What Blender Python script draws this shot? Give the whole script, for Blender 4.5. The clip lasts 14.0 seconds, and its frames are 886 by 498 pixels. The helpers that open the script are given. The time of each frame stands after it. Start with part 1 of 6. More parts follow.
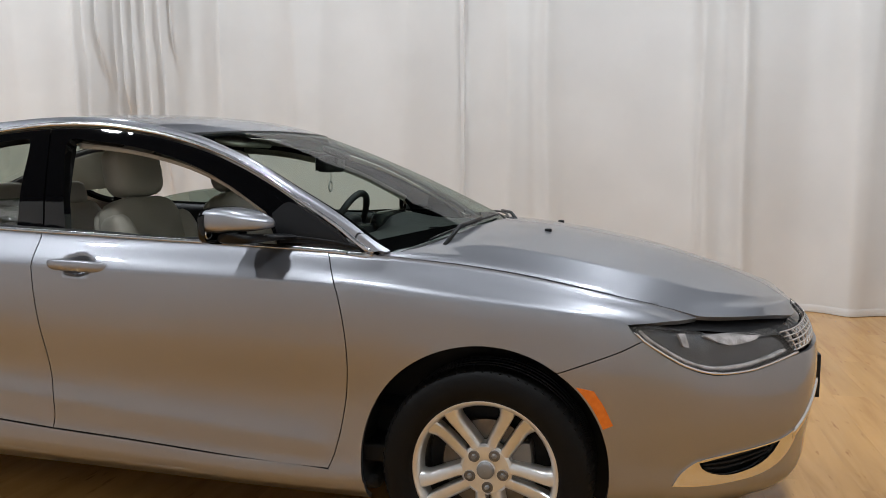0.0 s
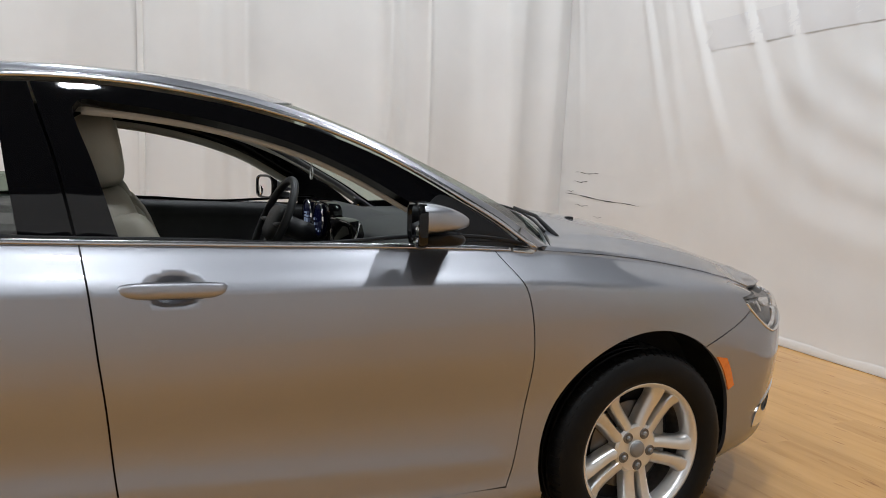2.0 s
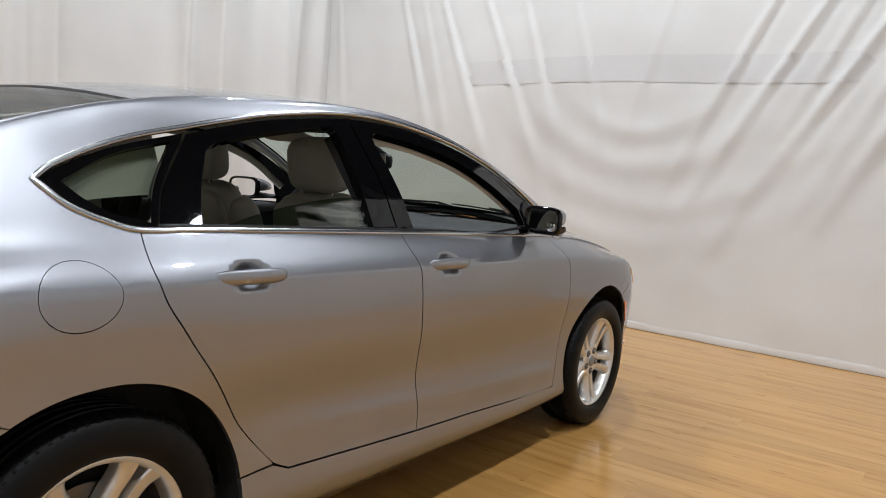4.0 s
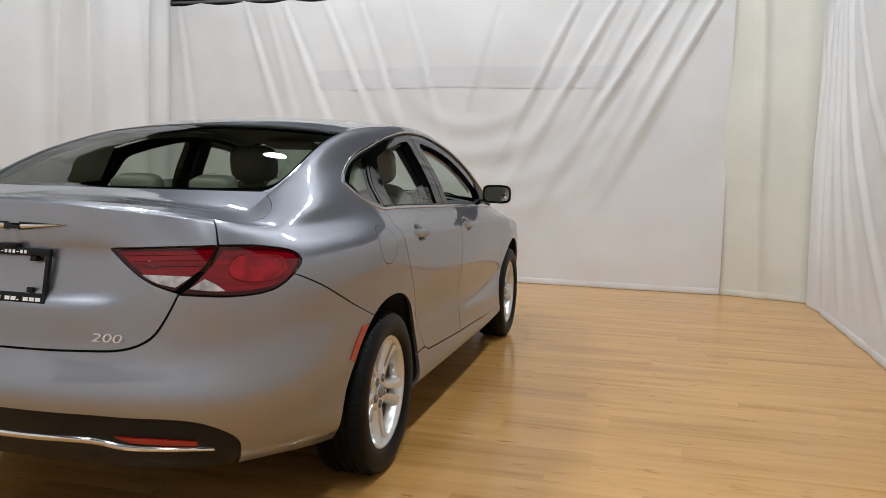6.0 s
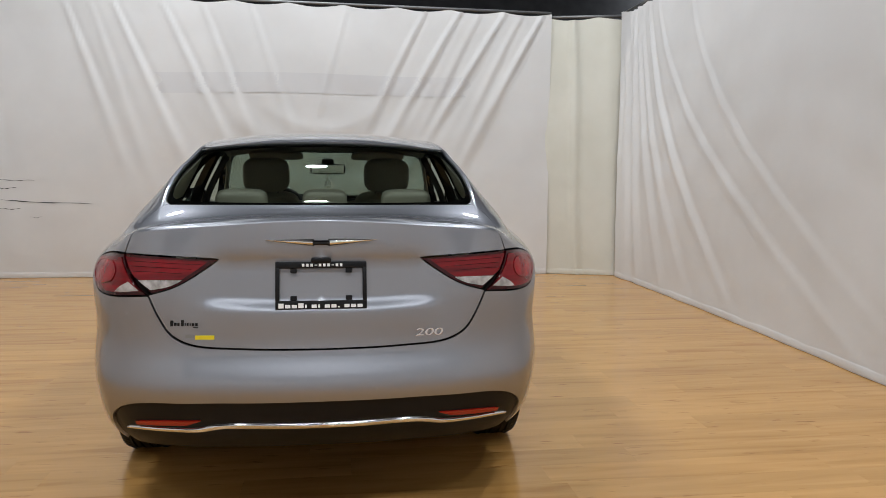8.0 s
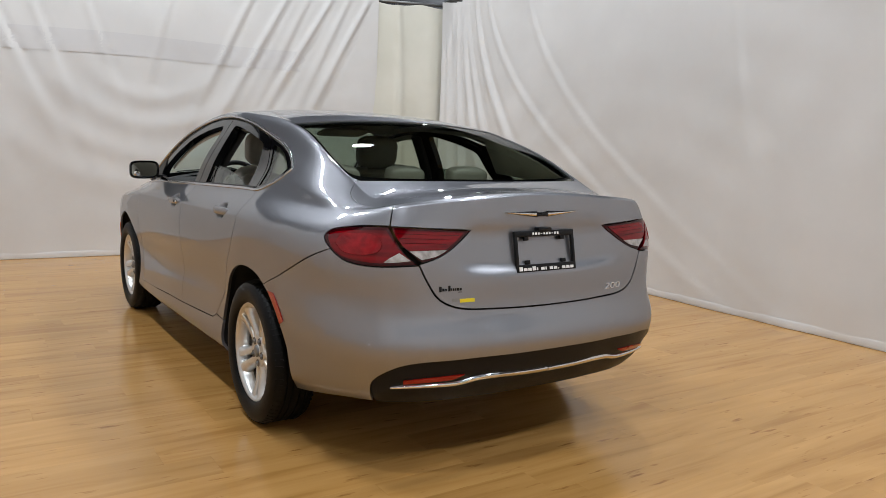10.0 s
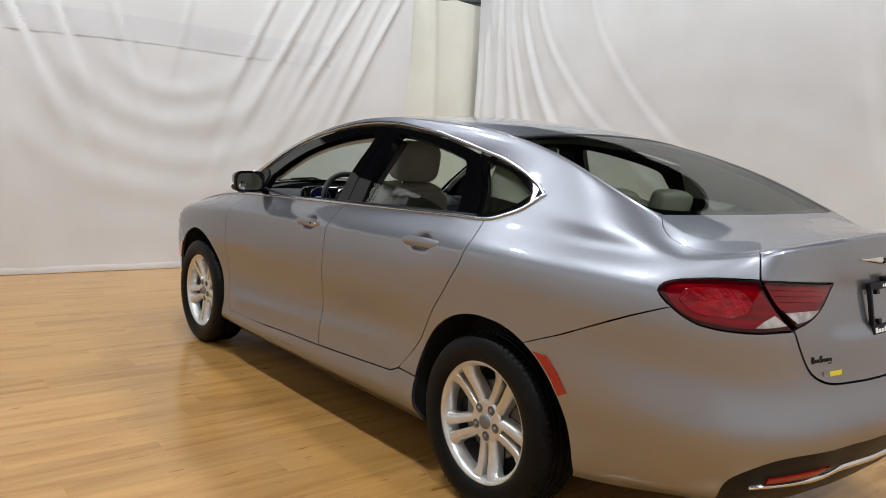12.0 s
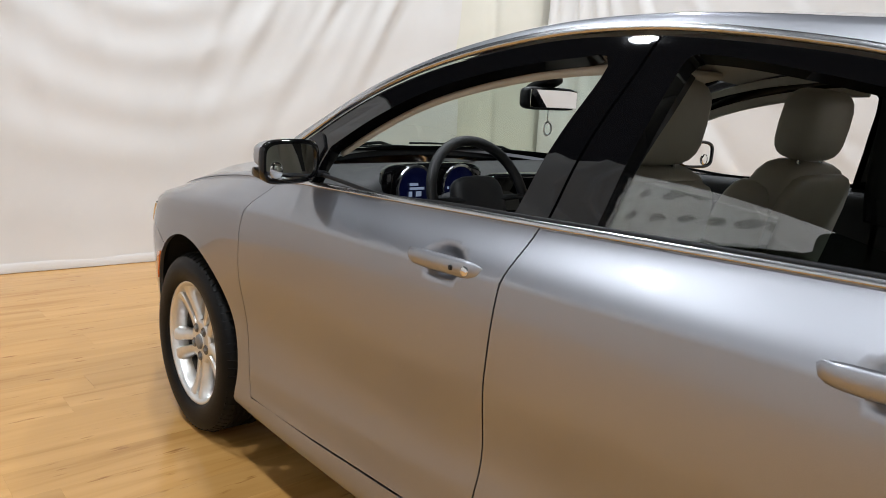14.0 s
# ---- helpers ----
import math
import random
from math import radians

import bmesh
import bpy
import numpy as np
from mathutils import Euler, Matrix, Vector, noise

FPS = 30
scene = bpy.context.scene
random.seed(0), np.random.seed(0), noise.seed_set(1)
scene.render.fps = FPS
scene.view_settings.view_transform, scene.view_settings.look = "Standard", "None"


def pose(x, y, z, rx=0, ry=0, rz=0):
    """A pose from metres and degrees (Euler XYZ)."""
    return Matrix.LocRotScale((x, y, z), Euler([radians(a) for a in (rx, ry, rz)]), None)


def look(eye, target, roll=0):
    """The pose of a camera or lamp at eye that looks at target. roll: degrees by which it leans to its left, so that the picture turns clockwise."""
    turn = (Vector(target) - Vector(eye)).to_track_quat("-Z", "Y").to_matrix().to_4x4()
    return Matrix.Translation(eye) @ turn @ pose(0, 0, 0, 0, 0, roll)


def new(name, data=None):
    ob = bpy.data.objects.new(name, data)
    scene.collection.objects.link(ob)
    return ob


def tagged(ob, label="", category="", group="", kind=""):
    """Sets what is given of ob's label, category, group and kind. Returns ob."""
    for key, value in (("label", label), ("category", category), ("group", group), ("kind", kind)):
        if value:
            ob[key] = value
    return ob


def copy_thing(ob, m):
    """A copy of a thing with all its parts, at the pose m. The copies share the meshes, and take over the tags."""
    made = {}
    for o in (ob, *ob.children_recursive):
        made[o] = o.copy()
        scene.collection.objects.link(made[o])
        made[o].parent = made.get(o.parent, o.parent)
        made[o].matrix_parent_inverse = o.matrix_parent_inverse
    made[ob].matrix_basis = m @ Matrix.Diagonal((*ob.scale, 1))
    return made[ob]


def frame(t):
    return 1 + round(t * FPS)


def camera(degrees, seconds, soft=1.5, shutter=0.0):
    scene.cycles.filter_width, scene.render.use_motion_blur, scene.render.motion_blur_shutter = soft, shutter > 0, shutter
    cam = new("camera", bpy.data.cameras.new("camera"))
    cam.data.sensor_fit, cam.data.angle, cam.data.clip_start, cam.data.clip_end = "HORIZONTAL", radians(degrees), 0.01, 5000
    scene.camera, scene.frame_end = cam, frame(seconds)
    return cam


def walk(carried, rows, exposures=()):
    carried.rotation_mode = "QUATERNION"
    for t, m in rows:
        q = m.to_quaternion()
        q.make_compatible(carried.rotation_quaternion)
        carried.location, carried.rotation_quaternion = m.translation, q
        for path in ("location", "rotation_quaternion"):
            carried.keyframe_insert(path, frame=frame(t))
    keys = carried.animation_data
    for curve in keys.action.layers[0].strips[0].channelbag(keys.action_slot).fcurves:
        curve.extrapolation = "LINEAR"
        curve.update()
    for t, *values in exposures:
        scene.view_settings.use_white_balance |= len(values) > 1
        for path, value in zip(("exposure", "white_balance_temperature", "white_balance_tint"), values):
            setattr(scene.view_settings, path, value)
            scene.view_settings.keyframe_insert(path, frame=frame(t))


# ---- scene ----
cam = camera(60.3, 14.0, 0.85)
PATH = [
    (0, (1.822, -3.107, 1.277), (1.32, -1.183, 1.061), -0.1),
    (0.5, (1.306, -3.108, 1.25), (0.953, -1.15, 1.047), 0.8),
    (1, (0.775, -3.035, 1.24), (0.678, -1.047, 1.041), 0.5),
    (1.5, (0.27, -2.89, 1.288), (0.622, -0.937, 1.031), 0.9),
    (2, (-0.229, -2.763, 1.276), (0.603, -0.962, 1.027), 1.7),
    (2.5, (-0.717, -2.706, 1.266), (0.467, -1.112, 1.024), 1.8),
    (3, (-1.261, -2.553, 1.28), (0.151, -1.16, 1.023), 2.5),
    (3.5, (-1.779, -2.515, 1.279), (-0.246, -1.253, 1.035), 3.6),
    (4, (-2.311, -2.447, 1.279), (-0.684, -1.303, 1.068), 4.3),
    (4.2, (-2.53, -2.455, 1.281), (-0.873, -1.353, 1.082), 4.5),
    (6.3, (-4.455, -1.691, 1.249), (-2.506, -1.298, 1.033), 0.4),
    (6.5, (-4.562, -1.532, 1.249), (-2.598, -1.226, 1.032), -0.0),
    (7, (-4.776, -1.058, 1.279), (-2.791, -0.951, 1.057), -0.4),
    (7.5, (-4.959, -0.579, 1.289), (-2.973, -0.664, 1.069), -0.5),
    (8, (-5.03, -0.05, 1.318), (-3.061, -0.329, 1.101), 0.4),
    (8.2, (-5.067, 0.128, 1.31), (-3.109, -0.221, 1.101), 0.1),
    (10.3, (-4.622, 2.277, 1.32), (-3.001, 1.138, 1.052), 2.5),
    (10.5, (-4.537, 2.394, 1.324), (-2.924, 1.24, 1.063), 2.8),
    (11, (-4.212, 2.635, 1.328), (-2.61, 1.457, 1.116), 3.6),
    (11.5, (-3.832, 2.753, 1.337), (-2.272, 1.521, 1.117), 3.3),
    (12, (-3.373, 2.732, 1.333), (-1.833, 1.483, 1.071), 3.3),
    (12.5, (-2.86, 2.637, 1.327), (-1.301, 1.423, 1.015), 3.0),
    (13, (-2.315, 2.417, 1.322), (-0.734, 1.242, 0.982), 3.1),
    (13.5, (-1.773, 2.217, 1.309), (-0.199, 1.04, 0.936), 2.9),
    (14, (-1.27, 1.921, 1.292), (0.23, 0.66, 0.889), 3.1),
]
walk(cam, [(t, look(eye, target, roll)) for t, eye, target, roll in PATH], [(0, 0.15), (2, 0.2), (4, 0.2), (6.5, 0.05), (8, 0.0), (11, 0.1), (12, 0.2), (13, 0.3), (13.5, 0.38), (14, 0.53)])

# ---------------------------------------------------------------- world and lamps
world = bpy.data.worlds.new("world")
scene.world = world
world.use_nodes = True
world.node_tree.nodes["Background"].inputs["Color"].default_value = (0.9, 0.93, 1.0, 1)
world.node_tree.nodes["Background"].inputs["Strength"].default_value = 0.005
LAMP_POWER = 284.0
LAMP_HEIGHT = 5.6

# ---------------------------------------------------------------- materials


def material(name, base, rough=0.5, metal=0.0, coat=0.0, second=None, scale=6.0, bump=0.0, bump_scale=80.0,
             spec=0.5, detail=4.0, rough_var=0.0, stretch=(1, 1, 1), emit=None, emit_power=0.0, transmission=0.0, ior=1.45):
    m = bpy.data.materials.new(name)
    m.use_nodes = True
    nt = m.node_tree
    n, l = nt.nodes, nt.links
    b = n["Principled BSDF"]
    b.inputs["Base Color"].default_value = (*base, 1)
    b.inputs["Roughness"].default_value = rough
    b.inputs["Metallic"].default_value = metal
    b.inputs["Coat Weight"].default_value = coat
    b.inputs["Coat Roughness"].default_value = 0.03
    b.inputs["Specular IOR Level"].default_value = spec
    b.inputs["Transmission Weight"].default_value = transmission
    b.inputs["IOR"].default_value = ior
    if emit:
        b.inputs["Emission Color"].default_value = (*emit, 1)
        b.inputs["Emission Strength"].default_value = emit_power
    co = n.new("ShaderNodeTexCoord")
    mp = n.new("ShaderNodeMapping")
    mp.inputs["Scale"].default_value = stretch
    l.new(co.outputs["Object"], mp.inputs["Vector"])
    if second or rough_var:
        t = n.new("ShaderNodeTexNoise")
        t.inputs["Scale"].default_value = scale
        t.inputs["Detail"].default_value = detail
        l.new(mp.outputs["Vector"], t.inputs["Vector"])
        if second:
            r = n.new("ShaderNodeValToRGB")
            r.color_ramp.elements[0].position, r.color_ramp.elements[1].position = 0.35, 0.68
            r.color_ramp.elements[0].color, r.color_ramp.elements[1].color = (*base, 1), (*second, 1)
            l.new(t.outputs["Fac"], r.inputs["Fac"])
            l.new(r.outputs["Color"], b.inputs["Base Color"])
        if rough_var:
            q = n.new("ShaderNodeMapRange")
            q.inputs["To Min"].default_value, q.inputs["To Max"].default_value = max(0.0, rough - rough_var), rough + rough_var
            l.new(t.outputs["Fac"], q.inputs["Value"])
            l.new(q.outputs["Result"], b.inputs["Roughness"])
    if bump:
        t2 = n.new("ShaderNodeTexNoise")
        t2.inputs["Scale"].default_value = bump_scale
        t2.inputs["Detail"].default_value = 3.0
        l.new(mp.outputs["Vector"], t2.inputs["Vector"])
        bp = n.new("ShaderNodeBump")
        bp.inputs["Strength"].default_value = bump
        bp.inputs["Distance"].default_value = 0.01
        l.new(t2.outputs["Fac"], bp.inputs["Height"])
        l.new(bp.outputs["Normal"], b.inputs["Normal"])
    return m


def paint_material():
    """Silver metallic paint: fine flake under a clear coat."""
    m = material("silver_paint", (0.283, 0.285, 0.308), 0.40, 0.94, 1.0, (0.327, 0.329, 0.353), 900.0, rough_var=0.03)
    b = m.node_tree.nodes["Principled BSDF"]
    b.inputs["Coat IOR"].default_value = 1.6
    b.inputs["Specular Tint"].default_value = (0.32, 0.32, 0.34, 1)
    return m


def plank_material():
    m = bpy.data.materials.new("oak_laminate")
    m.use_nodes = True
    nt = m.node_tree
    n, l = nt.nodes, nt.links
    b = n["Principled BSDF"]
    co = n.new("ShaderNodeTexCoord")
    info = n.new("ShaderNodeObjectInfo")
    isl = n.new("ShaderNodeNewGeometry")
    add = n.new("ShaderNodeMath")
    l.new(info.outputs["Random"], add.inputs[0])
    l.new(isl.outputs["Random Per Island"], add.inputs[1])
    shift = n.new("ShaderNodeVectorMath")
    shift.operation = "MULTIPLY_ADD"
    comb = n.new("ShaderNodeCombineXYZ")
    for k in range(3):
        l.new(add.outputs[0], comb.inputs[k])
    shift.inputs[1].default_value = (37.0, 91.0, 13.0)
    l.new(comb.outputs[0], shift.inputs[0])
    l.new(co.outputs["Object"], shift.inputs[2])
    mp = n.new("ShaderNodeMapping")
    mp.inputs["Scale"].default_value = (13.0, 1.1, 1.0)
    l.new(shift.outputs[0], mp.inputs["Vector"])
    grain = n.new("ShaderNodeTexNoise")
    grain.inputs["Scale"].default_value, grain.inputs["Detail"].default_value = 1.0, 6.0
    grain.inputs["Distortion"].default_value = 0.6
    l.new(mp.outputs["Vector"], grain.inputs["Vector"])
    ramp = n.new("ShaderNodeValToRGB")
    e = ramp.color_ramp.elements
    e[0].position, e[1].position = 0.28, 0.72
    e[0].color, e[1].color = (0.345, 0.170, 0.043, 1), (0.51, 0.280, 0.090, 1)
    mid = e.new(0.45)
    mid.color = (0.435, 0.228, 0.067, 1)
    l.new(grain.outputs["Fac"], ramp.inputs["Fac"])
    # dark knots along the boards
    mp2 = n.new("ShaderNodeMapping")
    mp2.inputs["Scale"].default_value = (15.0, 2.6, 1.0)
    l.new(shift.outputs[0], mp2.inputs["Vector"])
    knot = n.new("ShaderNodeTexNoise")
    knot.inputs["Scale"].default_value, knot.inputs["Detail"].default_value = 2.2, 4.0
    l.new(mp2.outputs["Vector"], knot.inputs["Vector"])
    kr = n.new("ShaderNodeValToRGB")
    kr.color_ramp.elements[0].position, kr.color_ramp.elements[1].position = 0.64, 0.74
    kr.color_ramp.elements[0].color, kr.color_ramp.elements[1].color = (1, 1, 1, 1), (0.58, 0.49, 0.40, 1)
    l.new(knot.outputs["Fac"], kr.inputs["Fac"])
    tone = n.new("ShaderNodeMapRange")
    tone.inputs["To Min"].default_value, tone.inputs["To Max"].default_value = 0.80, 1.10
    l.new(add.outputs[0], tone.inputs["Value"])
    m1 = n.new("ShaderNodeVectorMath")
    m1.operation = "MULTIPLY"
    l.new(ramp.outputs["Color"], m1.inputs[0])
    l.new(kr.outputs["Color"], m1.inputs[1])
    m2 = n.new("ShaderNodeVectorMath")
    m2.operation = "SCALE"
    l.new(m1.outputs[0], m2.inputs[0])
    l.new(tone.outputs["Result"], m2.inputs["Scale"])
    l.new(m2.outputs[0], b.inputs["Base Color"])
    rr = n.new("ShaderNodeMapRange")
    rr.inputs["To Min"].default_value, rr.inputs["To Max"].default_value = 0.14, 0.24
    l.new(knot.outputs["Fac"], rr.inputs["Value"])
    l.new(rr.outputs["Result"], b.inputs["Roughness"])
    bp = n.new("ShaderNodeBump")
    bp.inputs["Strength"].default_value, bp.inputs["Distance"].default_value = 0.12, 0.002
    l.new(grain.outputs["Fac"], bp.inputs["Height"])
    l.new(bp.outputs["Normal"], b.inputs["Normal"])
    return m


M_PAINT = paint_material()
M_OAK = plank_material()
M_CURTAIN = material("white_canvas", (0.66, 0.65, 0.64), 0.85, 0, 0, (0.715, 0.705, 0.695), 1.3, 0.12, 420.0, spec=0.2)
# the curtain's canvas with the shade of a fold in its colour
M_FOLDSHADE = material("shaded_canvas", (0.615, 0.605, 0.605), 0.85, 0, 0, (0.665, 0.655, 0.655), 1.3, 0.12, 420.0, spec=0.2)
M_TARP = material("cream_tarpaulin", (0.64, 0.625, 0.545), 0.55, 0, 0, (0.70, 0.685, 0.61), 1.7, 0.1, 60.0, spec=0.35)
M_WALL = material("wall_plaster", (0.022, 0.022, 0.025), 0.9, second=(0.034, 0.034, 0.037), bump=0.1)
M_CEIL = material("dark_ceiling", (0.030, 0.030, 0.034), 0.8, second=(0.048, 0.047, 0.052), scale=2.0)
M_STEEL = material("grey_steel", (0.22, 0.22, 0.22), 0.5, 0.6, second=(0.28, 0.28, 0.28))
M_BLACK = material("black_plastic", (0.007, 0.007, 0.008), 0.42, rough_var=0.06, scale=40.0, bump=0.06, bump_scale=500.0, spec=0.25)
M_GLOSSBLACK = material("gloss_black_trim", (0.003, 0.003, 0.0035), 0.03, spec=0.4)
M_DARK = material("dark_underbody", (0.010, 0.010, 0.011), 0.8, second=(0.02, 0.019, 0.018), scale=9.0)
M_RUBBER = material("tyre_rubber", (0.0028, 0.0028, 0.0030), 0.5, spec=0.2, second=(0.0045, 0.0045, 0.0045), scale=14.0, bump=0.1, bump_scale=200.0)
M_CHROME = material("chrome", (0.72, 0.72, 0.73), 0.12, 1.0, rough_var=0.02, scale=30.0)
M_TRIM = material("satin_bright_trim", (0.47, 0.475, 0.49), 0.22, 1.0, rough_var=0.03, scale=30.0)
M_RIM = material("silver_alloy", (0.66, 0.66, 0.65), 0.30, 0.75, 0.5, (0.72, 0.72, 0.71), 30.0)
# rim alloy again, its colour darkened by the shade inside the wheel
M_SHADEDALLOY = material("shaded_alloy", (0.16, 0.155, 0.15), 0.4, 0.8, second=(0.22, 0.21, 0.205), scale=60.0)
M_DISC = material("brake_steel", (0.12, 0.115, 0.11), 0.4, 1.0, second=(0.17, 0.16, 0.155), scale=25.0)
M_SEAT = material("beige_leather", (0.30, 0.28, 0.23), 0.5, second=(0.34, 0.32, 0.265), scale=5.0, bump=0.12, bump_scale=260.0)
M_HEADLINER = material("beige_headliner", (0.36, 0.335, 0.28), 0.95, second=(0.40, 0.37, 0.315), scale=8.0, bump=0.1, bump_scale=500.0)
M_DASH = material("charcoal_dash", (0.011, 0.011, 0.012), 0.55, second=(0.017, 0.017, 0.018), scale=20.0, bump=0.15, bump_scale=420.0)
M_REDLENS = material("red_lens", (0.10, 0.0006, 0.003), 0.03, spec=0.5, second=(0.22, 0.001, 0.005), scale=9.0, stretch=(0.5, 0.5, 6.0))
M_REDBOWL = material("red_bowl", (0.16, 0.001, 0.004), 0.05, spec=0.5, second=(0.32, 0.003, 0.009), scale=22.0, bump=0.25, bump_scale=60.0)
M_DARKRED = material("dark_red_surround", (0.035, 0.001, 0.002), 0.06, spec=0.45)
M_CLEARLENS = material("clear_lens", (0.30, 0.28, 0.275), 0.14, 0.4, 0.6, (0.62, 0.59, 0.585), 30.0, bump=0.1, bump_scale=90.0)
M_REFLECTOR = material("red_reflector", (0.32, 0.012, 0.006), 0.18, coat=0.5)
M_AMBER = material("amber_lens", (0.72, 0.16, 0.012), 0.15, coat=0.8, second=(0.80, 0.20, 0.02), scale=60.0)
M_MIRROR = material("mirror_glass", (0.85, 0.86, 0.87), 0.015, 1.0)
M_WHITE = material("white_print", (0.82, 0.82, 0.82), 0.5)
M_YELLOW = material("yellow_badge", (0.72, 0.58, 0.02), 0.35)
M_BLUEGLOW = material("gauge_screen", (0.004, 0.006, 0.02), 0.15, emit=(0.03, 0.06, 0.7), emit_power=0.009)
M_WHITEGLOW = material("gauge_readout", (0.3, 0.35, 0.5), 0.3, emit=(0.6, 0.75, 1.0), emit_power=0.12)
M_LAMP = material("lamp_lens", (0.9, 0.9, 0.9), 0.4, emit=(0.92, 0.982, 1.045), emit_power=LAMP_POWER)
M_HLBEZEL = material("headlamp_bezel", (0.075, 0.075, 0.080), 0.42, 0.5, second=(0.12, 0.12, 0.125), scale=18.0)


def glass_material(name, tint, gloss, most=0.5):
    """Thin pane: mostly clear, tinted, with a mirror-like face."""
    m = bpy.data.materials.new(name)
    m.use_nodes = True
    n, l = m.node_tree.nodes, m.node_tree.links
    out = n["Material Output"]
    n.remove(n["Principled BSDF"])
    tr = n.new("ShaderNodeBsdfTransparent")
    tr.inputs["Color"].default_value = (*tint, 1)
    gl = n.new("ShaderNodeBsdfGlossy")
    gl.inputs["Roughness"].default_value = 0.01
    lw = n.new("ShaderNodeLayerWeight")
    pw = n.new("ShaderNodeMath")
    pw.operation = "POWER"
    pw.inputs[1].default_value = 5.0
    l.new(lw.outputs["Facing"], pw.inputs[0])
    fr = n.new("ShaderNodeMapRange")
    fr.inputs["To Min"].default_value, fr.inputs["To Max"].default_value = gloss, most
    l.new(pw.outputs[0], fr.inputs["Value"])
    mx = n.new("ShaderNodeMixShader")
    l.new(fr.outputs[0], mx.inputs[0])
    l.new(tr.outputs[0], mx.inputs[1])
    l.new(gl.outputs[0], mx.inputs[2])
    l.new(mx.outputs[0], out.inputs["Surface"])
    return m


M_SCREEN = glass_material("tinted_windscreen", (0.60, 0.69, 0.63), 0.11)
M_REARGLASS = glass_material("tinted_rear_glass", (0.46, 0.53, 0.46), 0.08, 0.65)
M_DOORGLASS = glass_material("tinted_door_glass", (0.40, 0.49, 0.43), 0.20)
M_CLEARCOVER = glass_material("lamp_cover", (0.93, 0.93, 0.93), 0.06)
M_FILM = glass_material("plastic_film", (0.85, 0.87, 0.86), 0.10)

# ---------------------------------------------------------------- mesh helpers


def thing(name, label, category, at=(0, 0, 0), group="", kind=""):
    ob = new(name)
    ob.location = at
    return tagged(ob, label, category, group, kind)


def mesh_object(name, verts, faces, mat, parent=None, label="", smooth=True, normals=None):
    """One mesh object. normals: a normal for each of the first vertices, for smooth faces."""
    me = bpy.data.meshes.new(name)
    me.from_pydata([tuple(v) for v in verts], [], [tuple(f) for f in faces])
    me.materials.append(mat)
    if smooth:
        me.polygons.foreach_set("use_smooth", [True] * len(me.polygons))
    if normals is not None:
        full = np.zeros((len(verts), 3))
        full[:len(normals)] = normals
        me.normals_split_custom_set_from_vertices([tuple(v) for v in full])
    me.update()
    ob = new(name, me)
    if parent is not None:
        ob.parent = parent
    if label:
        tagged(ob, label)
    return ob


def part(name, bm, mat, parent=None, label="", smooth=False, angle=None):
    """Link a bmesh as one mesh object under a thing or a part."""
    me = bpy.data.meshes.new(name)
    bmesh.ops.recalc_face_normals(bm, faces=bm.faces)
    bm.to_mesh(me)
    bm.free()
    me.materials.append(mat)
    if smooth or angle:
        me.polygons.foreach_set("use_smooth", [True] * len(me.polygons))
        if angle:
            me.set_sharp_from_angle(angle=radians(angle))
    ob = new(name, me)
    if parent is not None:
        ob.parent = parent
    if label:
        tagged(ob, label)
    return ob


def box(bm, lo, hi, bevel=0.0, seg=2, m=None):
    r = bmesh.ops.create_cube(bm, size=1.0)
    vs = r["verts"]
    for v in vs:
        v.co = Vector(((lo[k] + hi[k]) / 2 + v.co[k] * (hi[k] - lo[k]) for k in range(3)))
    if bevel:
        es = list({e for v in vs for e in v.link_edges})
        r = bmesh.ops.bevel(bm, geom=es, offset=bevel, segments=seg, affect="EDGES", profile=0.5)
        vs = r["verts"]
    if m is not None:
        bmesh.ops.transform(bm, matrix=m, verts=list({v for v in vs}))
    return vs


def tube(bm, path, radius, seg=8, closed=False, squash=1.0, caps=True):
    """A round bar along a path; radius a number or one for each point."""
    path = [Vector(p) for p in path]
    n = len(path)
    rings = []
    up = Vector((0, 0, 1))
    for i, p in enumerate(path):
        a = path[(i - 1) % n] if (closed or i) else p
        b = path[(i + 1) % n] if (closed or i < n - 1) else p
        d = (b - a).normalized()
        s = d.cross(up)
        if s.length < 1e-3:
            s = d.cross(Vector((1, 0, 0)))
        s.normalize()
        w = s.cross(d).normalized()
        r = radius[i] if isinstance(radius, (list, tuple)) else radius
        rings.append([bm.verts.new(p + s * (r * math.cos(k * math.tau / seg)) + w * (r * squash * math.sin(k * math.tau / seg))) for k in range(seg)])
    for i in range(n if closed else n - 1):
        a, b = rings[i], rings[(i + 1) % n]
        for k in range(seg):
            bm.faces.new((a[k], a[(k + 1) % seg], b[(k + 1) % seg], b[k]))
    if caps and not closed:
        bm.faces.new(rings[0][::-1])
        bm.faces.new(rings[-1])


def lathe(bm, profile, seg=48, axis="y"):
    """Turn (radius, along) pairs round an axis."""
    rings = []
    for r, h in profile:
        ring = []
        for k in range(seg):
            a = k * math.tau / seg
            c, s = r * math.cos(a), r * math.sin(a)
            ring.append(bm.verts.new((c, h, s) if axis == "y" else (c, s, h)))
        rings.append(ring)
    for a, b in zip(rings, rings[1:]):
        for k in range(seg):
            bm.faces.new((a[k], a[(k + 1) % seg], b[(k + 1) % seg], b[k]))


def rounded(bm, grid):
    """Faces over a grid of points (rows of Vectors)."""
    vs = [[bm.verts.new(p) for p in row] for row in grid]
    for a, b in zip(vs, vs[1:]):
        for k in range(len(a) - 1):
            bm.faces.new((a[k], a[k + 1], b[k + 1], b[k]))
    return vs


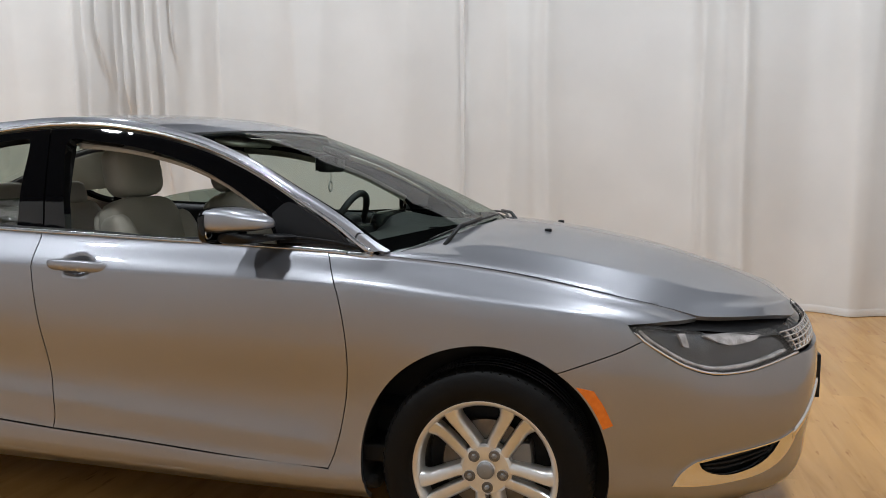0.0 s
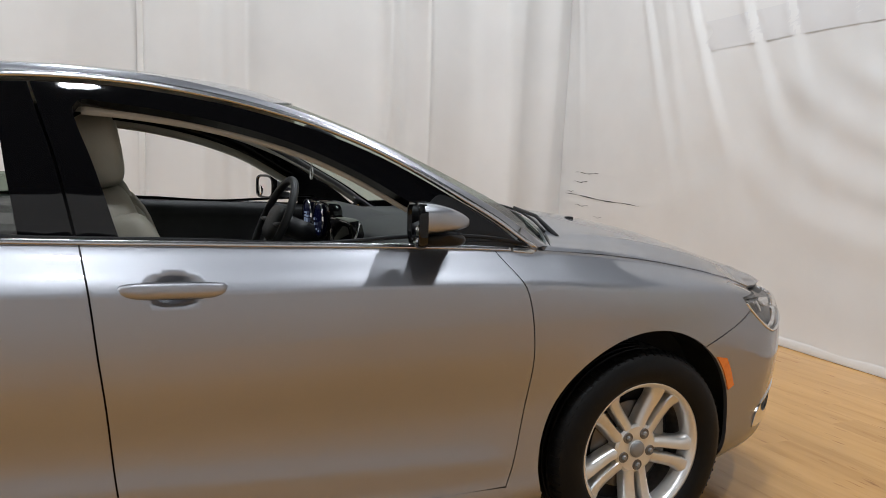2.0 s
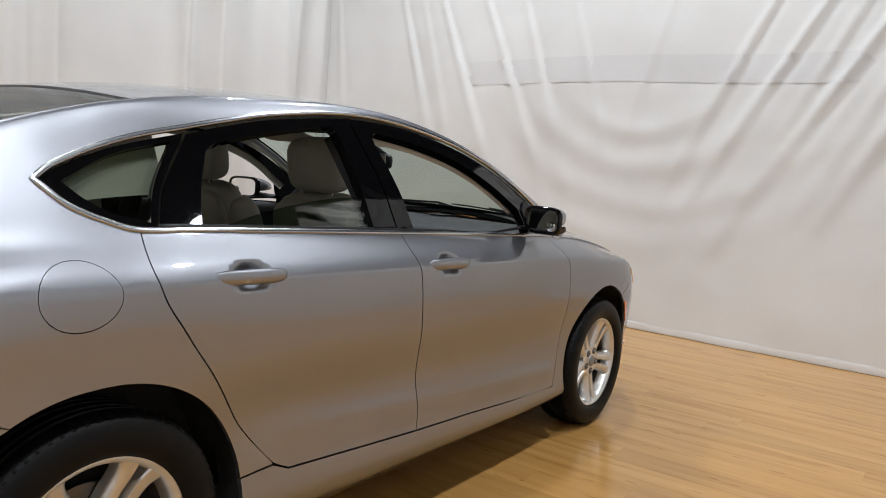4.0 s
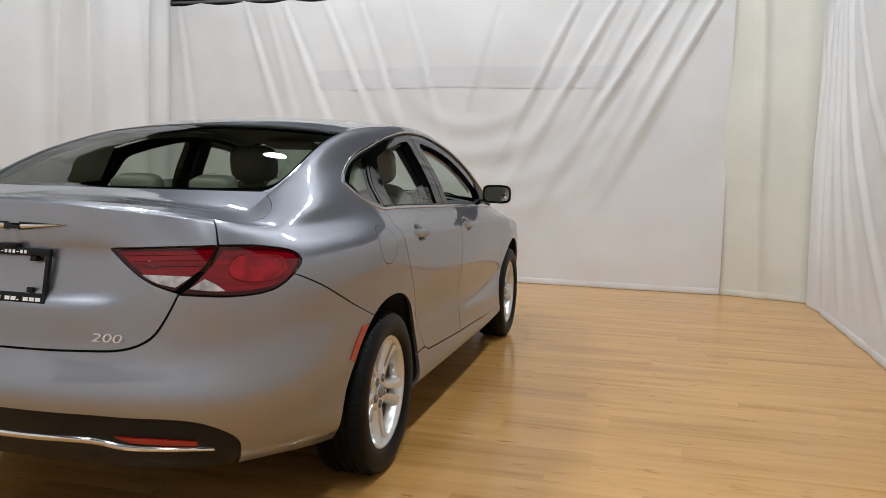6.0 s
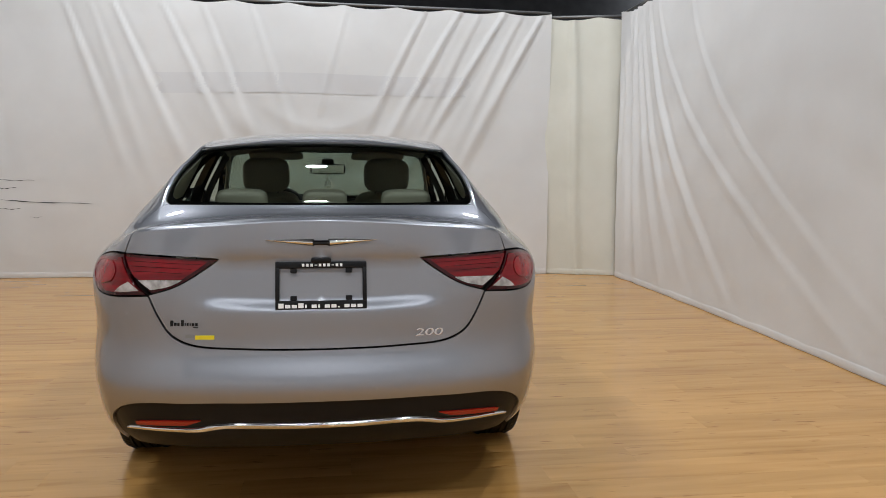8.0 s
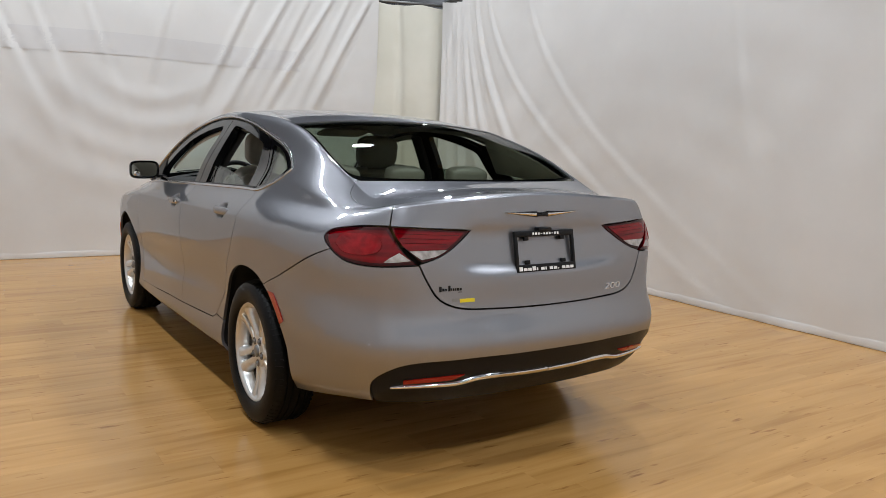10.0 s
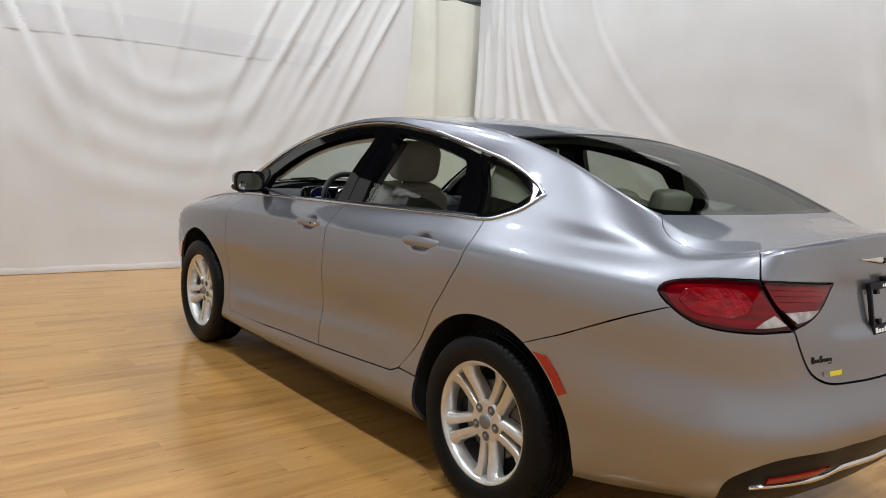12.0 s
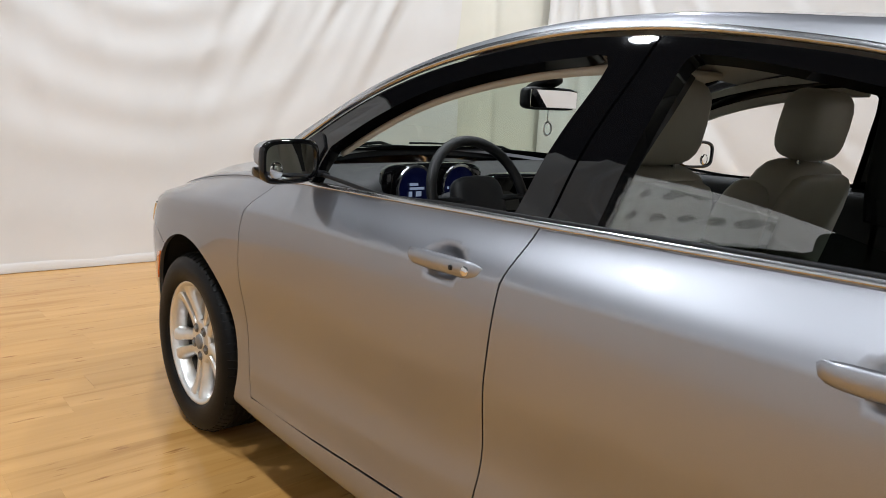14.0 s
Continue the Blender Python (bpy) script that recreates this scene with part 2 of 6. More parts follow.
def curve_through(points, step=0.02, closed=False):
    """Smooth points through the given ones (Catmull-Rom); a point given twice makes a corner."""
    p = np.array(points, float)
    n = len(p)
    out = []
    for i in range(n if closed else n - 1):
        a, b = p[i], p[(i + 1) % n]
        if np.allclose(a, b):
            continue
        before = p[i - 1] if (closed or i) else a
        after = p[(i + 2) % n] if (closed or i + 2 < n) else b
        m = max(1, int(np.ceil(np.linalg.norm(b - a) / step)))
        la, lb, lc = np.linalg.norm(a - before), np.linalg.norm(b - a), np.linalg.norm(after - b)
        ta = np.zeros_like(a) if la < 1e-9 else (b - before) * lb / (la + lb)
        tb = np.zeros_like(a) if lc < 1e-9 else (after - a) * lb / (lb + lc)
        if la < 1e-9:
            ta = b - a
        if lc < 1e-9:
            tb = b - a
        for j in range(m):
            t = j / m
            h = (2 * t**3 - 3 * t**2 + 1, t**3 - 2 * t**2 + t, -2 * t**3 + 3 * t**2, t**3 - t**2)
            out.append(h[0] * a + h[1] * ta + h[2] * b + h[3] * tb)
    if not closed:
        out.append(p[-1])
    return np.array(out)


def ease(x, a, b):
    q = np.clip((x - a) / (b - a), 0, 1)
    return q * q * (3 - 2 * q)

# ---------------------------------------------------------------- the hall
WALL_FRONT, WALL_RIGHT, WALL_LEFT, WALL_BACK, CURTAIN_TOP = 4.25, -3.47, 4.10, -7.6, 3.12
HALL = 3.2


def slab(name, lo, hi, mat, label=""):
    bm = bmesh.new()
    box(bm, lo, hi)
    return tagged(part(name, bm, mat, label=label), kind="structure")


HALL_TOP = 6.4
slab("wall_north", (WALL_FRONT + HALL, WALL_RIGHT - HALL, 0), (WALL_FRONT + HALL + 0.2, WALL_LEFT + HALL, HALL_TOP), M_WALL, "dark painted wall behind the white curtain")
slab("wall_south", (WALL_BACK - HALL - 0.2, WALL_RIGHT - HALL, 0), (WALL_BACK - HALL, WALL_LEFT + HALL, HALL_TOP), M_WALL, "dark painted wall behind the white curtain")
slab("wall_east", (WALL_BACK - HALL - 0.2, WALL_RIGHT - HALL - 0.2, 0), (WALL_FRONT + HALL + 0.2, WALL_RIGHT - HALL, HALL_TOP), M_WALL, "dark painted wall behind the white curtain")
slab("wall_west", (WALL_BACK - HALL - 0.2, WALL_LEFT + HALL, 0), (WALL_FRONT + HALL + 0.2, WALL_LEFT + HALL + 0.2, HALL_TOP), M_WALL, "dark painted wall behind the white curtain")
slab("ceiling", (WALL_BACK - HALL - 0.2, WALL_RIGHT - HALL - 0.2, HALL_TOP), (WALL_FRONT + HALL + 0.2, WALL_LEFT + HALL + 0.2, HALL_TOP + 0.2), M_CEIL, "black painted hall ceiling")



SHEETS = []


def curtain(a, b, top, into, shape, mat, label, seed, step=0.03, rise=0.0):
    """A hanging sheet from plan point a to b; into: unit way into the room; shape(s, z, length) gives its folds."""
    a, b = np.array(a, float), np.array(b, float)
    length = np.linalg.norm(b - a)
    ns, nz = int(length / step) + 1, 72
    s = np.linspace(0, length, ns)
    S, Z = np.meshgrid(s, np.linspace(0.002, 1, nz))
    d = shape(S, Z * CURTAIN_TOP, length)
    sag = 0.035 * np.abs(np.sin(math.pi * S / 0.62)) * (Z ** 14)
    way = (b - a) / length
    x = a[0] + way[0] * S + into[0] * d
    y = a[1] + way[1] * S + into[1] * d
    z = Z * (top + rise * (1 - S / length)) - sag
    verts = np.stack([x, y, z], -1).reshape(-1, 3)
    faces = [(r * ns + c, r * ns + c + 1, (r + 1) * ns + c + 1, (r + 1) * ns + c) for r in range(nz - 1) for c in range(ns - 1)]
    ob = mesh_object("curtain", verts, faces, mat)

    def place(s, z, lift):
        q = shape(np.array([s]), np.array([z]), length)[0] + lift
        return Vector((a[0] + way[0] * s + into[0] * q, a[1] + way[1] * s + into[1] * q, z))
    SHEETS.append((ob, place))
    # a doubled hem along the foot
    bm = bmesh.new()
    foot = np.linspace(0.01, length - 0.01, max(8, int(length / 0.05)))
    rounded(bm, [[place(q, z, lift + 0.003 * math.sin(7.3 * q + seed)) for q in foot] for z, lift in ((0.003, 0.002), (0.010, 0.004), (0.028, 0.0045), (0.048, 0.004), (0.060, 0.0025), (0.068, 0.0))])
    part("hem", bm, mat, ob, "doubled canvas hem on the floor", smooth=True)
    # the rod that carries it
    bm = bmesh.new()
    tube(bm, [(a[0] - into[0] * 0.03, a[1] - into[1] * 0.03, top + rise + 0.012), (b[0] - into[0] * 0.03, b[1] - into[1] * 0.03, top + 0.012)], 0.018, 8)
    tagged(part("curtain_rod", bm, M_STEEL, smooth=True), "thin grey steel rod carrying the curtain", "rod", "curtain rods")
    return tagged(ob, label, "curtain", "curtains round the hall")


def pleats(seed, amount=1.0, wide=1.0, bunch=()):
    """Vertical folds: rounded ridges of uneven width that soften towards the floor."""
    rng = np.random.RandomState(seed)
    ridges, c = [], 0.0
    while c < 14:
        w = rng.uniform(0.04, 0.24) * wide * (1.6 if rng.uniform() < 0.3 else 1.0)
        ridges.append((c, w, rng.uniform(0.03, 0.085), rng.uniform(-0.05, 0.05), rng.uniform(0.25, 1.0)))
        c += w * rng.uniform(1.3, 4.2)

    def shape(s, z, length):
        d = 0.02 * np.sin(0.9 * s + seed) + 0.012 * np.sin(2.3 * s + 0.8 * z)
        for c, w, depth, lean, low in ridges:
            if c > length + 0.5:
                break
            x = (s - c - lean * (CURTAIN_TOP - z) - 0.012 * np.sin(2.1 * z + c * 9)) / w
            d = d + amount * depth * np.exp(-np.abs(x) ** 1.6) * (low + (1 - low) * (z / CURTAIN_TOP))
        for c, w, depth, foot in bunch:
            d = d + depth * np.exp(-np.abs((s - c - 0.01 * np.sin(5 * z)) / w) ** 1.5) * ease(z, foot - 0.15, foot + 0.5)
        return d
    return shape


def tension(seed, hooks, amount=1.0, fade=1.5, swag=1.0, arcs=(), bend=1.2):
    """A stretched sheet: folds that fan down from hooks along the top, and low swags."""
    rng = np.random.RandomState(seed)
    swags = [(rng.uniform(0.5, 12), rng.uniform(1.9, 2.9), rng.uniform(0.7, 1.5), rng.uniform(0.004, 0.010)) for _ in range(16)]

    def shape(s, z, length):
        d = 0.015 * np.sin(1.1 * s + 0.6 * z + seed) + 0.010 * np.sin(2.0 * z - 0.8 * s)
        d = d + 0.003 * np.sin(9 * s + 3 * np.sin(2 * z)) + 0.0012 * np.sin(14 * z + 4 * np.sin(1.4 * s))
        drop = CURTAIN_TOP - z
        for h, lean, depth in hooks:
            c = h + lean * drop ** bend
            w = 0.013 + 0.030 * drop
            x = (s - c) / w
            d = d + amount * depth * (np.exp(-np.abs(x) ** 1.7) - 0.55 * np.exp(-np.abs(x - 1.9) ** 2)) * np.exp(-(drop / fade) ** 2)
        for c, h, r0, a in swags:
            r = np.sqrt((s - c) ** 2 + ((z - h) * 1.1) ** 2)
            d = d + swag * a * np.exp(-((r - r0) / 0.07) ** 2) * ease(h - z, 0.1, 0.9)
        for c, h, r0, a, w in arcs:
            r = np.sqrt((s - c) ** 2 + ((z - h) * 1.15) ** 2)
            d = d + a * np.exp(-((r - r0) / w) ** 2) * ease(h - z, -0.1, 0.7)
        return d
    return shape


FRONT_HOOKS = [(0.3, 0.1, 0.02), (1.24, 0.33, 0.032), (1.52, 0.3, 0.014), (1.76, 0.42, 0.032), (2.3, 0.45, 0.026), (2.75, 0.35, 0.018), (3.3, 0.3, 0.014), (4.4, -0.3, 0.014),
               (5.30, -0.50, 0.028), (5.72, -0.58, 0.038), (5.95, -0.50, 0.020), (6.25, -0.62, 0.046), (6.45, -0.50, 0.024), (6.70, -0.54, 0.046)]
FRONT_ARCS = [(4.1, 2.35, 0.75, 0.013, 0.10), (4.1, 2.4, 1.15, 0.015, 0.12), (4.2, 2.4, 1.55, 0.012, 0.13), (4.1, 2.5, 2.0, 0.009, 0.15)]
curtain((WALL_FRONT, WALL_LEFT + 0.08), (4.02, -2.62), CURTAIN_TOP, (-1, 0), tension(3, FRONT_HOOKS, 0.85, 1.5, 0.25, FRONT_ARCS, 1.0), M_CURTAIN,
        "wide white canvas curtain stretched with diagonal folds on wall", 3, rise=0.10)
curtain((4.07, -2.56), (3.80, -3.52), CURTAIN_TOP - 0.04, (-0.94, 0.33), pleats(11, 0.6, 1.0), M_TARP,
        "narrow cream tarpaulin curtain hanging in the corner", 11)
RIGHT_HOOKS = [(0.06, 0.0, 0.06), (0.15, 0.01, 0.07), (0.22, 0.015, 0.05), (0.34, 0.04, 0.045), (0.45, 0.12, 0.032), (0.50, 0.20, 0.022), (0.70, 0.30, 0.026), (0.95, 0.52, 0.014), (1.7, 0.5, 0.010),
               (4.4, 0.1, 0.008), (6.2, 0.2, 0.012), (7.6, -0.2, 0.02), (9.3, 0.2, 0.02)]
curtain((3.76, -3.43), (WALL_BACK, WALL_RIGHT + 0.17), CURTAIN_TOP, (0, 1), tension(8, RIGHT_HOOKS, 1.25, 2.4, 0.25, (), 1.7), M_CURTAIN,
        "long white canvas curtain along the hall side", 8)
# gathers of the left sheet, and the lap where two sheets meet
LEFT_BUNCH = [(3.62, 0.05, 0.10, 0.9), (3.80, 0.045, 0.22, 0.7), (3.92, 0.035, 0.26, 1.65), (4.05, 0.045, 0.18, 0.6), (4.20, 0.05, 0.25, 1.2), (4.33, 0.04, 0.20, 0.5), (4.50, 0.05, 0.12, 0.9), (4.66, 0.04, 0.18, 0.7), (4.75, 0.035, 0.16, 1.7), (7.77, 0.012, 0.05, 0.0), (9.9, 0.02, 0.05, 0.2)]
curtain((WALL_BACK, WALL_LEFT), (WALL_FRONT + 0.08, WALL_LEFT), CURTAIN_TOP + 0.85, (0, -1), pleats(21, 3.1, 1.1, LEFT_BUNCH), M_CURTAIN,
        "pleated white canvas curtain hanging behind the car", 21, 0.02)
curtain((WALL_BACK, WALL_RIGHT), (WALL_BACK, WALL_LEFT), CURTAIN_TOP, (1, 0), pleats(31, 1.0, 1.2), M_CURTAIN,
        "pleated white canvas curtain closing the hall", 31)

# sewn lap down the left sheet
left_sheet, on_left = SHEETS[3]
for s in (7.78,):
    bm = bmesh.new()
    rounded(bm, [[on_left(s - 0.05, z, 0.0), on_left(s - 0.006, z, 0.016), on_left(s, z, 0.017), on_left(s + 0.003, z, 0.0)] for z in np.linspace(0.03, 3.9, 60)])
    part("seam", bm, M_CURTAIN, left_sheet, "sewn overlap of two canvas widths")

# worn slits in the canvas near the corner
front_sheet, on_front = SHEETS[0]
for s0, s1, z0, z1, h in ((0.42, 0.86, 1.125, 1.118, 0.004), (0.40, 0.66, 1.030, 1.035, 0.005), (0.24, 1.50, 0.905, 0.850, 0.006), (0.45, 0.70, 0.800, 0.795, 0.004), (0.30, 0.42, 0.93, 0.93, 0.004), (0.78, 0.92, 0.70, 0.70, 0.003)):
    bm = bmesh.new()
    rows = []
    for k in range(15):
        t = k / 14
        c = on_front(s0 + (s1 - s0) * t, z0 + (z1 - z0) * t + 0.006 * math.sin(9 * t), 0.004)
        w = h * (math.sin(math.pi * t) ** 0.5) * (0.6 + 0.4 * math.sin(23 * t))
        rows.append([c + Vector((0, 0, w)), c - Vector((0, 0, w))])
    rounded(bm, rows)
    part("tear", bm, M_DARK, front_sheet, "dark frayed tear in the canvas")

# fold shade across the upper front sheet, put in as a greyer strip
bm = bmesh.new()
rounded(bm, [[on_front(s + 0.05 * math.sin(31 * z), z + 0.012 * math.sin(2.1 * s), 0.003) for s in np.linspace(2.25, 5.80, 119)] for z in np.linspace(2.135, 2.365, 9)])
part("fold_shade", bm, M_FOLDSHADE, front_sheet, "fold shade on the canvas, drawn as a greyer strip", smooth=True)

# lamps under the ceiling


def lamp_thing(at):
    """A round high-bay lamp: finned body, flared shade and one glowing lens."""
    t = thing("ceiling_lamp", "grey round high-bay lamp hanging from the dark ceiling", "lamp", at, "hall ceiling lamps")
    bm = bmesh.new()
    lathe(bm, [(0.001, 0.30), (0.09, 0.298), (0.11, 0.28), (0.11, 0.14), (0.14, 0.12), (0.14, 0.10), (0.001, 0.095)], 28, "z")
    body = part("body", bm, M_STEEL, t, "grey metal lamp body", angle=35)
    for k in range(12):
        bm = bmesh.new()
        box(bm, (0.108, -0.002, 0.145), (0.138, 0.002, 0.275), m=Matrix.Rotation(k * math.tau / 12, 4, "Z"))
        part("fin", bm, M_STEEL, body)
    bm = bmesh.new()
    lathe(bm, [(0.138, 0.11), (0.165, 0.07), (0.186, 0.008), (0.192, 0.0), (0.186, 0.0), (0.160, 0.066), (0.134, 0.102)], 36, "z")
    part("shade", bm, M_STEEL, t, "grey flared metal shade", angle=35)
    bm = bmesh.new()
    lathe(bm, [(0.001, 0.006), (0.09, 0.010), (0.160, 0.020)], 32, "z")
    part("lens", bm, M_LAMP, t, "glowing white lamp lens", smooth=True)
    bm = bmesh.new()
    tube(bm, [(0, 0, 0.29), (0, 0, HALL_TOP - at[2])], 0.014, 6)
    part("stem", bm, M_STEEL, t)
    return t


LAMPS = [(x, y) for x in (-6.6, -3.6, -0.4, 2.8) for y in (-2.4, 2.4)] + [(-6.6, 0.0), (3.0, 0.2)]
first_lamp = lamp_thing((LAMPS[0][0], LAMPS[0][1], LAMP_HEIGHT))
for lx, ly in LAMPS[1:]:
    copy_thing(first_lamp, pose(lx, ly, LAMP_HEIGHT))
lamp_thing((7.03, -5.74, 4.72))  # outside the curtains; place and lower height fit the camera's view
bm = bmesh.new()
box(bm, (4.72, -4.55, 0), (4.94, -4.33, HALL_TOP), 0.01)
tagged(part("column", bm, M_STEEL, label="grey steel column behind the curtain corner"), category="column", kind="structure")

# ---------------------------------------------------------------- the car's skin
# x forward, y to the left, z up; axles at x = 1.371 and -1.371
AXLE, WHEEL_R = 1.371, 0.334
KNOTS = np.array([3.0, 2.72, 2.42, 2.15, 1.85, 1.37, 0.92, 0.0, -0.9, -1.37, -1.8, -2.12, -2.4, -2.7, -3.0])
PLAN_X = [2.445, 2.42, 2.30, 2.06, 1.82, 1.37, 0.92, 0.0, -0.9, -1.37, -1.79, -2.11, -2.338, -2.450, -2.472]
PLAN_Y = [0.0, 0.28, 0.56, 0.76, 0.865, 0.912, 0.91, 0.915, 0.912, 0.915, 0.890, 0.832, 0.694, 0.352, 0.0]
# inset from the plan outline and height, for each line from the sill up to the shoulder
LINE_D = [
    [.14, .13, .11, .09, .07, .07, .075, .075, .075, .07, .07, .09, .10, .10, .10],
    [.05, .04, .035, .03, .025, .02, .012, .010, .010, .02, .025, .035, .045, .05, .05],
    [.02, .02, .02, .02, .015, .012, .018, .018, .018, .014, .012, .006, .004, .002, .002],
    [.0, .0, .0, .0, .004, .006, .026, .028, .026, .006, .0, -.006, -.010, -.012, -.012],
    [.0, .0, .0, .0, .0, .0, .0, .0, .0, .0, .0, .010, .024, .034, .038],
    [.03, .03, .03, .035, .03, .018, .012, .012, .012, .004, .002, .012, .036, .075, .085],
    [.10, .10, .11, .125, .132, .15, .105, .085, .097, .094, .102, .100, .105, .150, .17],
]
LINE_Z = [
    [.20, .20, .20, .21, .22, .20, .19, .195, .20, .21, .26, .30, .31, .31, .31],
    [.26, .26, .26, .27, .28, .27, .25, .26, .28, .29, .33, .36, .37, .37, .37],
    [.36, .36, .36, .37, .40, .40, .35, .38, .42, .44, .46, .46, .46, .46, .46],
    [.50, .50, .50, .51, .54, .55, .53, .54, .56, .57, .57, .56, .56, .56, .56],
    [.65, .65, .65, .66, .70, .72, .73, .74, .76, .76, .74, .71, .69, .685, .68],
    [.75, .75, .755, .77, .828, .868, .905, .93, .95, .96, .955, .93, .90, .87, .86],
    [.80, .808, .815, .826, .874, .953, .998, 1.032, 1.062, 1.070, 1.055, 1.045, 1.082, 1.112, 1.127],
]
RAIL_U = [1.06, 1.0, 0.85, 0.69, 0.53, 0.37, 0.12, -0.1, -0.35, -0.7, -1.0, -1.21, -1.46, -1.87, -2.12, -2.4, -2.7, -3.0]
RAIL_Z = [0.985, 1.020, 1.118, 1.205, 1.288, 1.352, 1.420, 1.452, 1.462, 1.442, 1.416, 1.382, 1.316, 1.168, 1.100, 1.108, 1.124, 1.131]
TOP_X = [1.30, 1.25, 1.10, 0.92, 0.72, 0.53, 0.24, -0.05, -0.35, -0.72, -1.02, -1.24, -1.49, -1.90, -2.03, -2.14, -2.21, -2.25]
TOP_Z = [1.050, 1.070, 1.140, 1.222, 1.305, 1.378, 1.466, 1.496, 1.502, 1.488, 1.459, 1.416, 1.336, 1.166, 1.140, 1.131, 1.130, 1.131]
HOOD_X = [2.34, 2.31, 2.24, 2.10, 1.86, 1.52, 1.28]
HOOD_Z = [0.795, 0.822, 0.855, 0.905, 0.975, 1.040, 1.066]


def spline(knots, values, flat=False):
    """Cubic through the values; knots may fall."""
    k, v = np.array(knots, float), np.array(values, float)
    if k[0] > k[-1]:
        k, v = k[::-1], v[::-1]
    h = np.diff(k)
    s = np.diff(v) / h
    t = np.empty_like(v)
    t[1:-1] = (s[:-1] * h[1:] + s[1:] * h[:-1]) / (h[1:] + h[:-1])
    t[0], t[-1] = (0.0, 0.0) if flat else (s[0], s[-1])

    def f(x):
        x = np.clip(np.asarray(x, float), k[0], k[-1])
        i = np.clip(np.searchsorted(k, x) - 1, 0, len(h) - 1)
        q = (x - k[i]) / h[i]
        return ((2 * q**3 - 3 * q**2 + 1) * v[i] + (q**3 - 2 * q**2 + q) * h[i] * t[i]
                + (-2 * q**3 + 3 * q**2) * v[i + 1] + (q**3 - q**2) * h[i] * t[i + 1])
    return f


plan_x, plan_y = spline(KNOTS, PLAN_X, True), spline(KNOTS, PLAN_Y)
line_d = [spline(KNOTS, d, True) for d in LINE_D]
line_z = [spline(KNOTS, z, True) for z in LINE_Z]
rail_z, top_x, top_z = spline(RAIL_U, RAIL_Z), spline(RAIL_U, TOP_X), spline(RAIL_U, TOP_Z)
hood_x, hood_z = spline(KNOTS[:7], HOOD_X), spline(KNOTS[:7], HOOD_Z)


def cabin_y(x, z):
    """Half width of the cabin side (windows and pillars)."""
    return 0.845 - 0.30 * (z - 1) - 0.42 * (z - 1) ** 2 - np.where(x < 0, 0.05, 0.03) * (x + 0.1) ** 2


def low_line(k, u):
    e = 1e-3
    u = np.asarray(u, float)
    dx, dy = plan_x(u + e) - plan_x(u - e), plan_y(u + e) - plan_y(u - e)
    n = np.hypot(dx, dy) + 1e-12
    nx, ny = -dy / n, dx / n
    d = line_d[k](u)
    flip = np.where(ny * np.sign(plan_y(u) + 1e-6) + np.abs(nx) * 0 < 0, -1.0, 1.0)
    flip = np.where(np.abs(u) > 2.9, np.where(nx * u < 0, -1.0, 1.0), flip)
    return np.stack([plan_x(u) - flip * nx * d, np.maximum(plan_y(u) - flip * ny * d, 0), line_z[k](u)], -1)


def rail_point(u):
    z = rail_z(u)
    y = cabin_y(u, z)
    back = np.clip((-1.3 - u) / 0.5, 0, 1)
    back = back * back * (3 - 2 * back)
    low = low_line(6, u)
    inner_y = spline([-1.2, -1.46, -1.87, -2.12, -2.4, -2.7, -3.0], [.70, .66, .635, .615, .50, .25, 0.0])(u)
    inner_x = spline([-1.2, -1.46, -1.87, -2.12, -2.4, -2.7, -3.0], [-1.2, -1.46, -1.85, -2.02, -2.175, -2.248, -2.27])(u)
    x = u * (1 - back) + inner_x * back
    y = y * (1 - back) + inner_y * back
    y = np.minimum(y, low[..., 1])
    return np.stack([x, y, z], -1)


def lines_main(u):
    """All lines of a section: sill to shoulder, cabin side, roof rail, to the middle of the roof and past it."""
    u = np.asarray(u, float)
    L = [low_line(k, u) for k in range(7)]
    r = rail_point(u)
    b = L[6]
    back = ease(-u, 0.95, 1.45)[..., None]
    for s in (1 / 3, 2 / 3):
        p = b + (r - b) * s
        q = p.copy()
        q[..., 1] = cabin_y(p[..., 0], p[..., 2])
        p[..., 1] += 0.022 * ease(-u, 1.45, 1.8) * np.sin(s * math.pi) * np.clip((r[..., 2] - b[..., 2]) / 0.1, 0, 1)
        L.append(q * (1 - back) + p * back)
    L.append(r)
    c = np.stack([top_x(u), np.zeros_like(u), top_z(u)], -1)
    edge = 0.018 + 0.045 * ease(-u, -0.12, 0.05) * (1 - ease(-u, 1.06, 1.17))
    for s in (edge, 0.3, 0.62, 1.0, 1.38):
        k = np.minimum(s, 2 - s)
        y = r[..., 1] * (1 - s)
        f = np.sin(k * math.pi / 2)
        x = r[..., 0] + (c[..., 0] - r[..., 0]) * f
        z = r[..., 2] + (c[..., 2] - r[..., 2]) * (1 - (1 - k) ** 2.3)
        L.append(np.stack([x, y, z], -1))
    return L


def lines_hood(u):
    u = np.asarray(u, float)
    L = [low_line(k, u) for k in range(7)]
    b = L[6]
    c = np.stack([hood_x(u), np.zeros_like(u), hood_z(u)], -1)
    for s in (0.16, 0.42, 0.70, 1.0, 1.3):
        k = min(s, 2 - s)
        y = b[..., 1] * (1 - s)
        x = b[..., 0] + (c[..., 0] - b[..., 0]) * np.sin(k * math.pi / 2)
        z = b[..., 2] + (c[..., 2] - b[..., 2]) * (1 - (1 - k) ** 2.0)
        L.append(np.stack([x, y, z], -1))
    return L


GRIPS = [(-0.06, 0.938), (-0.972, 0.958)]


